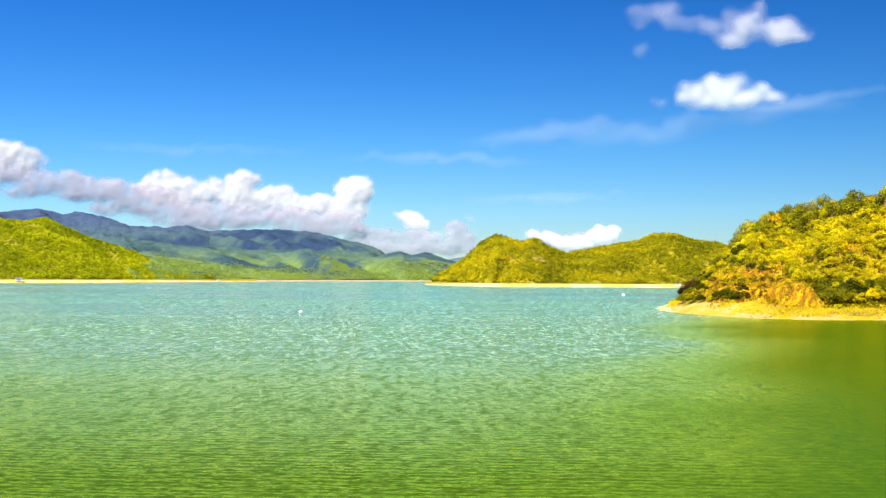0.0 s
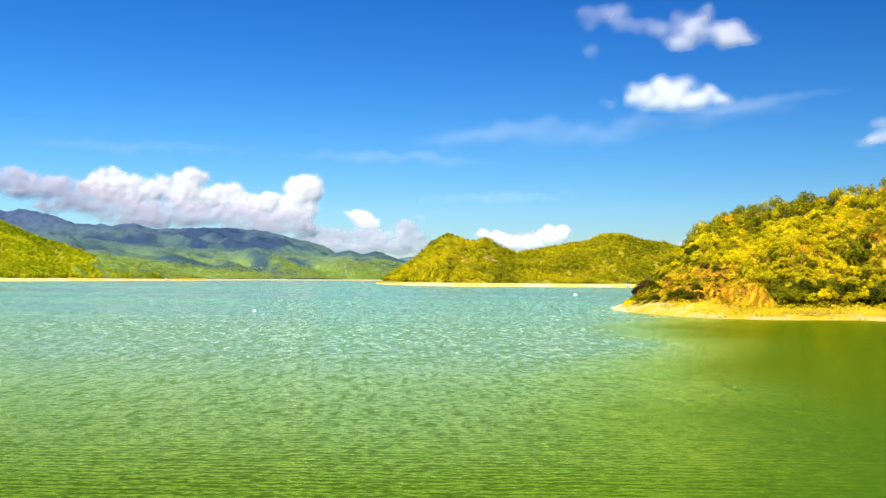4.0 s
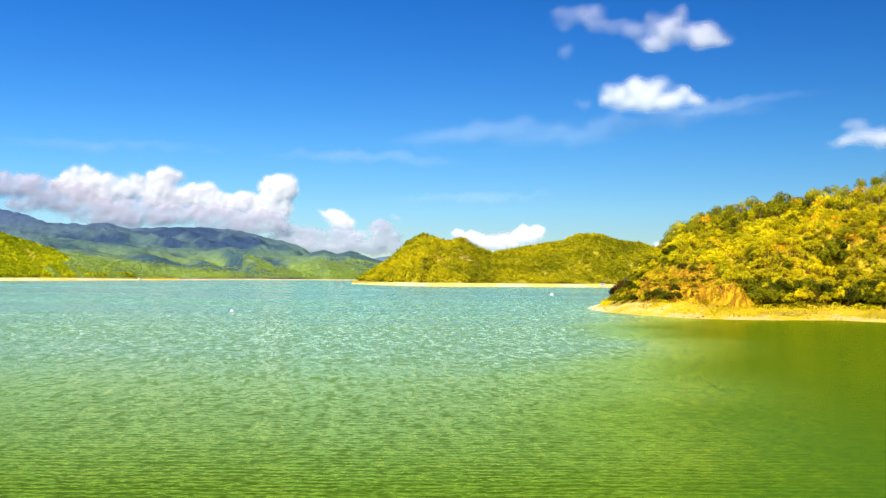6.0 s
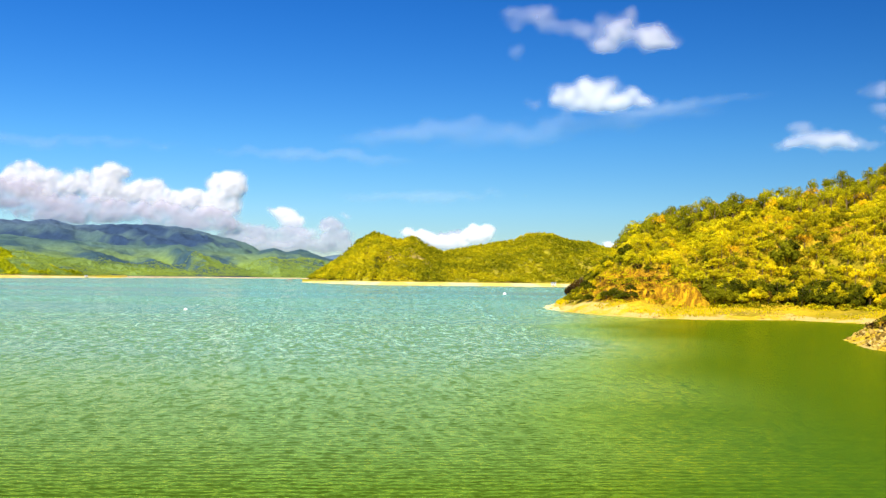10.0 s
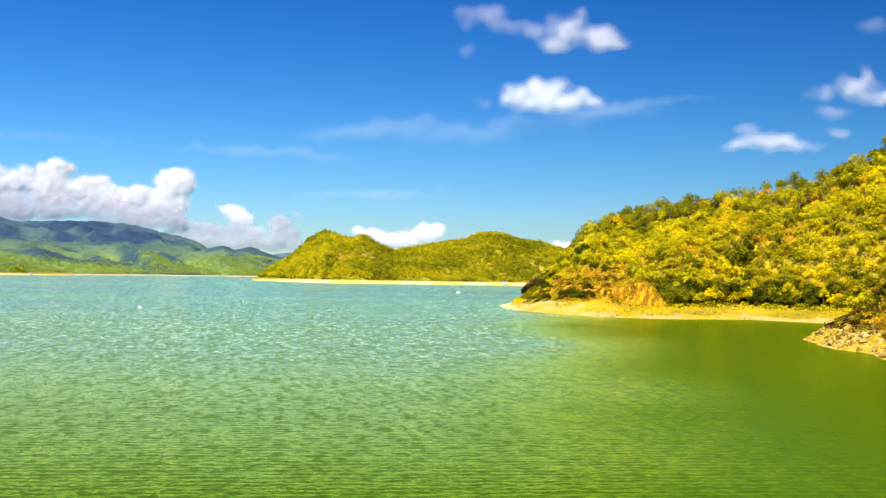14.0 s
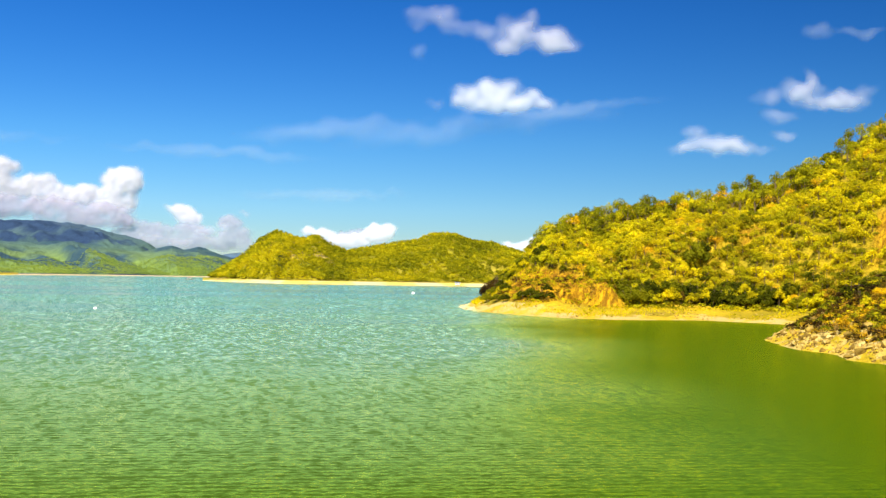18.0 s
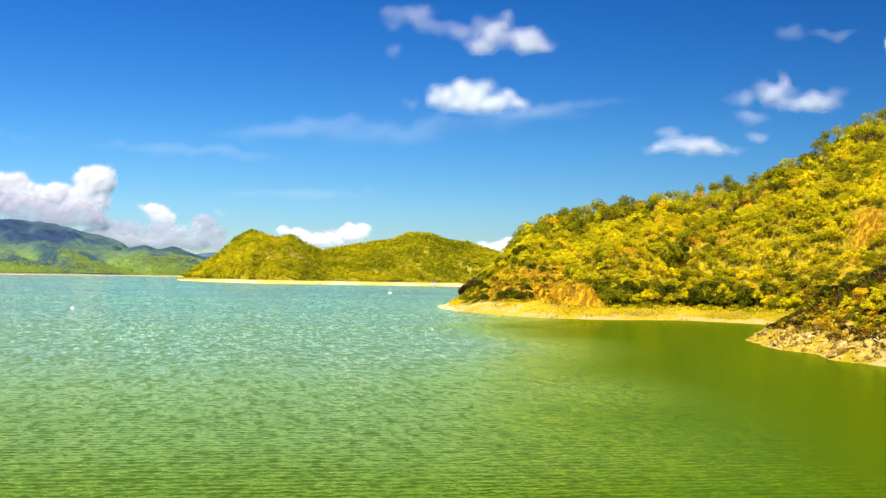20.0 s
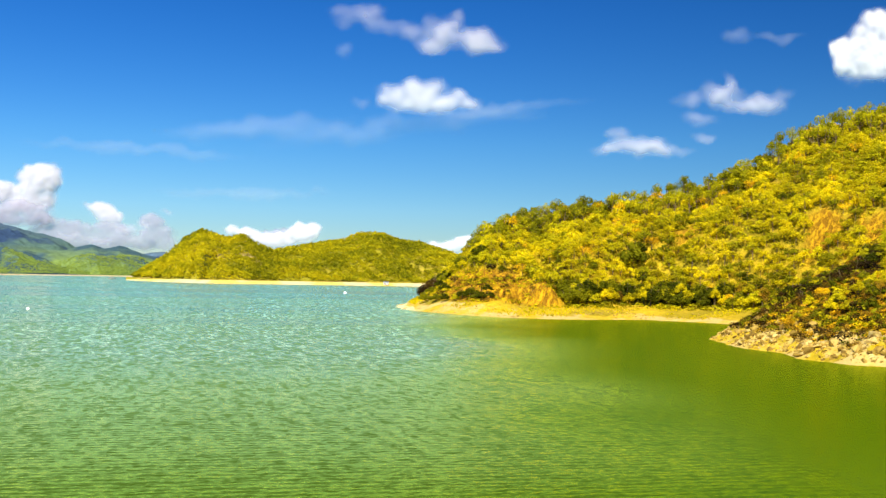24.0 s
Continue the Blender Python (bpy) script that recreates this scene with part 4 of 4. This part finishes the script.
cloud("cumulus_cloud", "flat white cloud above the wooded ridge", [(25.51, 6.85, 1.77, 0.57), (26.51, 6.62, 1.19, 0.37), (24.22, 6.67, 1.15, 0.32)], WISP, 40, 102, 1.0, ragged=0.5, lumps=False)
for k, p in enumerate([(24.49, 7.54, 1.01, 0.29), (27.5, 6.7, 0.71, 0.2)]):
    cloud("wispy_cloud", "thin shred by a flat white cloud", [p], SHRED, 20, 113 + k, 0.9, ragged=0.5, lumps=False)
cloud("cumulus_cloud", "white cumulus with two humps", [(29.53, 9.43, 1.06, 0.72), (29.88, 9.92, 0.5, 0.55), (32.05, 9.02, 1.2, 0.62), (30.92, 8.84, 1.51, 0.36)], WISP, 45, 124, 1.0, ragged=0.5, lumps=False)
for k, p in enumerate([(28.02, 9.34, 0.73, 0.37), (28.5, 8.15, 1.12, 0.35), (28.67, 7.32, 0.61, 0.2)]):
    cloud("wispy_cloud", "thin grey-white cloud shred", [p], SHRED, 20, 135 + k, 0.9, ragged=0.5, lumps=False)
cloud("cumulus_cloud", "large bright white cumulus above the hillside", [(36.68, 11.85, 1.16, 1.16), (36.44, 10.85, 1.6, 1.16), (37.49, 12.54, 1.07, 0.76), (35.18, 11.44, 0.58, 0.63), (38.72, 11.2, 2.25, 1.5), (36.83, 10.24, 1.28, 0.56)], CLOUD, 60, 146, 0.9, ragged=0.36)
cloud("wispy_cloud", "thin streak of cloud", [(30.12, 12.19, 0.77, 0.36), (32.18, 12.11, 1.9, 0.16)], CIRRUS, 10, 157, 1.0, ragged=0.5, lumps=False)
for k, p in enumerate([(6.0, 7.45, 5.8, 0.60, 0.10), (13.2, 7.75, 7.4, 0.70, 0.13), (0.3, 6.05, 6.2, 0.28, -0.03), (18.5, 8.75, 4.6, 0.26, 0.12), (-12.5, 6.3, 6.5, 0.3, 0.02), (5.5, 4.1, 5.5, 0.22, 0.02)]):
    cloud("cirrus_cloud", "faint long cirrus streak across the blue sky", [p], CIRRUS, 5, 168 + k, 2.2, 4850, 6.0, lumps=False)


# ---------------------------------------------------------------- shore: boulders, stones, grass
def rock_points(seed, corners=15):
    """A broken, angular block about 1 across: the hull of scattered corners."""
    bm = bmesh.new()
    r = random.Random(seed)
    sx, sy, sz = r.uniform(0.8, 1.3), r.uniform(0.7, 1.05), r.uniform(0.55, 0.9)
    for _ in range(corners):
        p = Vector((r.uniform(-1, 1), r.uniform(-1, 1), r.uniform(-1, 1)))
        p = p * (0.5 / max(0.35, max(abs(c) for c in p))) * r.uniform(0.8, 1.0)
        bm.verts.new((p.x * sx, p.y * sy, p.z * sz))
    hull = bmesh.ops.convex_hull(bm, input=bm.verts[:])
    bmesh.ops.delete(bm, geom=[g for g in hull["geom_interior"] if isinstance(g, bmesh.types.BMVert)], context="VERTS")
    bmesh.ops.recalc_face_normals(bm, faces=bm.faces[:])
    me = bpy.data.meshes.new("boulder")
    bm.to_mesh(me)
    bm.free()
    me.materials.append(STONE)
    return me


def strew(name, places, sizes, label, seed):
    """Loose angular stones, one mesh for all."""
    r = np.random.default_rng(seed)
    low = []
    for k in range(4):
        me = rock_points(30 + k, 11)
        v = np.array([q.co[:] for q in me.vertices])
        f = np.array([list(q.vertices) + [q.vertices[2]] for q in me.polygons])
        low.append((v, f[:, :3]))
        bpy.data.meshes.remove(me)
    pick = r.integers(0, 4, len(places))
    vs, fs, base = [], [], 0
    for k, (v, f) in enumerate(low):
        i = np.where(pick == k)[0]
        a = r.uniform(0, 6.28, len(i))
        c, sn = np.cos(a)[:, None], np.sin(a)[:, None]
        q = np.stack([v[:, 0] * c - v[:, 1] * sn, v[:, 0] * sn + v[:, 1] * c, np.broadcast_to(v[:, 2], (len(i), len(v)))], -1) * sizes[i][:, None, None] + places[i][:, None, :]
        vs.append(q.reshape(-1, 3))
        fs.append((f[None] + (np.arange(len(i)) * len(v))[:, None, None]).reshape(-1, 3) + base)
        base += q.shape[0] * q.shape[1]
    thing(name, mesh_of(name, np.concatenate(vs), np.concatenate(fs), False), STONE, label, "stones", kind="stuff")


def beach_stones():
    """Stones and slabs on the headland's shore, in drifts."""
    r = np.random.default_rng(53)
    x, y = r.uniform(94, 200, 16000), r.uniform(385, 570, 16000)
    h, ds, bare, clay, wash = hillside_at(x, y)
    ok = (ds > 0.4) & (ds < 22) & (r.uniform(0, 1, 16000) < 0.05 + 0.9 * ramp(0.05, 0.5, fbm(x / 12, y / 12, 3, 76)) + 0.12 * ramp(3, 1, ds))
    p = np.stack([x, y, h - 0.02], -1)[ok][:3200]
    strew("beach_stones", p, 0.22 + 0.85 * r.uniform(0, 1, len(p)) ** 2.5, "small tan stones strewn along the headland's shore", 54)


def spur_rocks():
    r = np.random.default_rng(21)
    x, y = r.uniform(104, 165, 12000), r.uniform(184, 290, 12000)
    h, ds, bare, clay, wash = hillside_at(x, y)
    ok = (ds > 0.6) & (ds < 13) & (r.uniform(0, 1, 12000) < 0.35 + 0.5 * ramp(-0.2, 0.4, fbm(x / 8, y / 8, 3, 71)))
    p = np.stack([x, y, h], -1)[ok]
    forms = [rock_points(k) for k in range(7)]
    rr = random.Random(5)
    big = p[:250]
    for k, (bx, by, bz) in enumerate(big):
        s = 0.7 + 1.9 * rr.random() ** 2.4
        ob = new("boulder", forms[k % 7])
        ob.matrix_basis = pose(bx, by, bz + 0.06 * s, rr.uniform(-25, 25), rr.uniform(-25, 25), rr.uniform(0, 360)) @ Matrix.Scale(s, 4)
        tagged(ob, "pale tan angular boulder on the rocky shore", "boulder", "boulders of the rocky point")
    rest = p[250:5600]
    strew("stones", rest, 0.35 + 1.3 * r.uniform(0, 1, len(rest)) ** 2, "loose pale stones strewn over the rocky shore", 21)


spur_rocks()
beach_stones()


def grass():
    """Dry tufts on the shore and low brush on the rocky point."""
    r = np.random.default_rng(31)
    n = 42000
    x, y = r.uniform(96, 215, n), r.uniform(184, 560, n)
    h, ds, bare, clay, wash = hillside_at(x, y)
    rocky = ramp(345, 300, y) > 0.5
    far = fbm(x / 16, y / 16, 3, 81)
    ok = np.where(rocky, (ds > 9) & (ds < 40), (ds > 5) & (ds < 34) & (far > np.where((y < 415) & (x > 150), 0.15, -0.35))) & (r.uniform(0, 1, n) < np.where(rocky, 0.5, 0.9))
    p = np.stack([x, y, h - 0.05], -1)[ok]
    tufts = []
    for k in range(5):
        q = np.random.default_rng(500 + k)
        a = q.uniform(0, 6.28, 14)
        lean = q.uniform(0.1, 0.6, 14)
        b = np.stack([np.cos(a), np.sin(a), 0 * a], -1)
        side = np.stack([-np.sin(a), np.cos(a), 0 * a], -1) * 0.09
        foot = b * 0.15
        tipp = b * lean[:, None] + np.stack([0 * a, 0 * a, q.uniform(0.6, 1.0, 14)], -1)
        v = np.stack([foot - side, foot + side, tipp + side * 0.3, tipp - side * 0.3], 1).reshape(-1, 3)
        tufts.append((v, np.arange(56).reshape(-1, 4)))
    s = r.uniform(0.3, 0.8, len(p)) * (1 + 0.9 * ramp(470, 500, p[:, 1]))
    thing("shore_grass", scatter_mesh("shore_grass", tufts, p, s, s, 6), GREENS, "dry yellow grass tufts along the shore", "grass", kind="stuff")


grass()


def scrub():
    """Brown and dark low scrub between the stones of the rocky point."""
    r = np.random.default_rng(41)
    x, y = r.uniform(108, 215, 9000), r.uniform(184, 318, 9000)
    h, ds, bare, clay, wash = hillside_at(x, y)
    ok = (ds > 5) & (ds < 45) & (r.uniform(0, 1, 9000) < ramp(2, 12, ds))
    p = np.stack([x, y, h - 0.1], -1)[ok][:3300]
    s = r.uniform(0.8, 2.8, len(p))
    temps = [crown_points(60, 6, 630 + i, 0.22, 0.6, 1.2) for i in range(4)]
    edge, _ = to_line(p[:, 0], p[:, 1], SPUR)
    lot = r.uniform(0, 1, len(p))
    lot = np.where((edge < 7) & (p[:, 0] < 176), 0.25 + 0.38 * lot, lot)       # darker kinds along this edge, with its shade put into the colour
    lo = 0.0
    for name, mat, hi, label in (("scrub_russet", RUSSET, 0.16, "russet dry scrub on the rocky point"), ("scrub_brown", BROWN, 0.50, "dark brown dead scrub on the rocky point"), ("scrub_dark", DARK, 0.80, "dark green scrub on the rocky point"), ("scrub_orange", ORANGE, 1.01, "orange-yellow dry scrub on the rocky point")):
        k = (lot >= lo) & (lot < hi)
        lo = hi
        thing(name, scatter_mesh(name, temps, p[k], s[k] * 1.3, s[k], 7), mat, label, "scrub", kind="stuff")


scrub()


def cliff_scrub():
    """Dry shrubs that cling to the raw earth of the headland."""
    r = np.random.default_rng(47)
    x, y = r.uniform(103, 160, 5000), r.uniform(420, 492, 5000)
    h, ds, bare, clay, wash = hillside_at(x, y)
    ok = (clay > 0.35) & (r.uniform(0, 1, 5000) < 0.75 * ramp(-0.25, 0.35, fbm(x / 6, y / 6, 3, 87)))
    p = np.stack([x, y, h - 0.1], -1)[ok][:330]
    s = r.uniform(0.7, 2.3, len(p))
    temps = [crown_points(60, 6, 660 + i, 0.22, 0.7, 1.1) for i in range(4)]
    third = len(p) // 3
    for k, (name, mat, label) in enumerate((("cliff_scrub_russet", RUSSET, "russet dry scrub on the orange cliff"), ("cliff_scrub_brown", BROWN, "dark brown dead scrub on the orange cliff"), ("cliff_scrub_olive", OLIVE, "olive scrub on the orange cliff"))):
        q = slice(k * third, (k + 1) * third)
        thing(name, scatter_mesh(name, temps, p[q], s[q] * 1.1, s[q], 70 + k), mat, label, "scrub", kind="stuff")


cliff_scrub()


# ---------------------------------------------------------------- floats, boats and huts on the lake
def lathe(profile, seg=16):
    bm = bmesh.new()
    rings = [[bm.verts.new((rad * math.cos(2 * math.pi * k / seg), rad * math.sin(2 * math.pi * k / seg), z)) for k in range(seg)] for rad, z in profile]
    for a, b in zip(rings[:-1], rings[1:]):
        for k in range(seg):
            bm.faces.new((a[k], a[(k + 1) % seg], b[(k + 1) % seg], b[k]))
    bm.faces.new(rings[0][::-1])
    bm.faces.new(rings[-1])
    for f in bm.faces:
        f.smooth = True
    return bm


def box(x0, y0, z0, x1, y1, z1, bevel=0.03):
    bm = bmesh.new()
    bmesh.ops.create_cube(bm, size=1)
    for v in bm.verts:
        v.co = ((x0 + x1) / 2 + v.co.x * (x1 - x0), (y0 + y1) / 2 + v.co.y * (y1 - y0), (z0 + z1) / 2 + v.co.z * (z1 - z0))
    bmesh.ops.bevel(bm, geom=bm.edges[:], offset=bevel, segments=1, affect="EDGES")
    return bm


def buoy(x, y, size, label):
    root = tagged(new("buoy"), label, "buoy", "buoys on the lake")
    root.matrix_basis = pose(x, y, 0) @ Matrix.Scale(size, 4)
    part("float", lathe([(0.05, -0.35), (0.32, -0.30), (0.48, -0.08), (0.5, 0.12), (0.42, 0.36), (0.24, 0.52), (0.10, 0.58)]), WHITE, root)
    part("collar", lathe([(0.50, -0.04), (0.53, -0.02), (0.53, 0.06), (0.50, 0.08)]), TIN, root, "grey rubbing band")
    part("ring", lathe([(0.09, 0.56), (0.10, 0.60), (0.06, 0.64)], 8), TIN, root, "grey mooring ring")


buoy(-57, 440, 1.35, "round white buoy floating on the lake")
buoy(143, 877, 2.8, "large white buoy floating off the headland")


def boat(x, y, turn, size, label, roof=RED):
    root = tagged(new("boat"), label, "boat", "boats on the lake")
    root.matrix_basis = pose(x, y, 0, 0, 0, turn) @ Matrix.Scale(size, 4)
    bm = bmesh.new()                                 # hull: pointed ends, sheer rising to the bow
    rows = []
    for k in range(9):
        u = k / 8 * 2 - 1
        w = 0.62 * (1 - abs(u) ** 2.6) + 0.03
        top = 0.35 + 0.35 * max(u, 0) ** 2 + 0.15 * max(-u, 0) ** 2
        rows.append([bm.verts.new((3.0 * u, q * w, z)) for q, z in ((-1, top), (-0.8, -0.02), (0, -0.22), (0.8, -0.02), (1, top), (0.86, top), (0.66, 0.06), (-0.66, 0.06), (-0.86, top))])
    for a, b in zip(rows[:-1], rows[1:]):
        for k in range(9):
            bm.faces.new((a[k], b[k], b[(k + 1) % 9], a[(k + 1) % 9]))
    bm.faces.new(rows[0])
    bm.faces.new(rows[-1][::-1])
    bmesh.ops.recalc_face_normals(bm, faces=bm.faces)
    part("hull", bm, WOOD, root)
    for px in (-1.4, 1.0):
        for py in (-0.5, 0.5):
            part("post", box(px - 0.04, py - 0.04, 0.05, px + 0.04, py + 0.04, 1.45, 0.01), WHITE, root)
    bm = bmesh.new()
    for k in range(7):
        a = math.pi * (k / 6)
        for px in (-1.6, 1.2):
            bm.verts.new((px, -0.66 * math.cos(a), 1.42 + 0.22 * math.sin(a)))
            bm.verts.new((px, -0.62 * math.cos(a), 1.38 + 0.20 * math.sin(a)))
    bm.verts.ensure_lookup_table()
    for k in range(6):
        a, b = k * 4, k * 4 + 4
        bm.faces.new([bm.verts[i] for i in (a, a + 2, b + 2, b)])
        bm.faces.new([bm.verts[i] for i in (a + 1, b + 1, b + 3, a + 3)])
        bm.faces.new([bm.verts[i] for i in (a, b, b + 1, a + 1)])
        bm.faces.new([bm.verts[i] for i in (a + 2, a + 3, b + 3, b + 2)])
    part("canopy", bm, roof, root, "faded canopy")
    for px in (-0.9, 0.2, 1.3):
        part("bench", box(px - 0.14, -0.45, 0.2, px + 0.14, 0.45, 0.26, 0.01), WOOD, root)


boat(-53, 1940, 20, 2.1, "small wooden boat with a red canopy off the wooded point")
boat(47, 1485, 80, 1.0, "small dark boat drawn up by the pale shore", WOOD)
boat(163, 1514, 60, 1.3, "wooden boat moored under the far hill", RED)


def float_house(x, y, z, turn, size, label):
    root = tagged(new("raft_house"), label, "house", "houses on the shore")
    root.matrix_basis = pose(x, y, z, 0, 0, turn) @ Matrix.Scale(size, 4)
    part("deck", box(-3.4, -2.4, 0.0, 3.4, 2.4, 0.35, 0.05), WOOD, root, "weathered plank deck")
    part("wall", box(-2.6, -1.7, 0.35, 2.6, 1.7, 2.5, 0.04), WHITE, root)
    bm = bmesh.new()
    ridge = [bm.verts.new((px, 0, 3.7)) for px in (-3.1, 3.1)]
    for sgn in (-1, 1):
        e = [bm.verts.new((px, 2.2 * sgn, 2.45)) for px in (-3.1, 3.1)]
        bm.faces.new((ridge[0], ridge[1], e[1], e[0]))
    bmesh.ops.solidify(bm, geom=bm.faces[:], thickness=0.1)
    part("roof", bm, TIN, root, "grey tin roof")
    for px in (-1.5, 1.5):
        part("window", box(px - 0.45, -1.74, 1.1, px + 0.45, -1.69, 1.9, 0.01), WOOD, root, "dark window opening")
    part("door", box(-0.4, -1.75, 0.35, 0.4, -1.69, 2.2, 0.01), WOOD, root)


def on_shore(at, az, d_in):
    x, y, z, _ = at(np.array([az]), np.array([d_in]))
    return float(x[0]), float(y[0]), max(float(z[0]), 0.0)


float_house(*on_shore(left_at, -21.08, 0.012), 25, 1.7, "white hut with a tin roof on the sandy shore")
float_house(*on_shore(left_at, -11.55, 0.02), 10, 1.0, "small white hut on the distant shore")
float_house(*on_shore(far_at, 12.0, 0.02), -10, 1.3, "small white hut below the far hill")
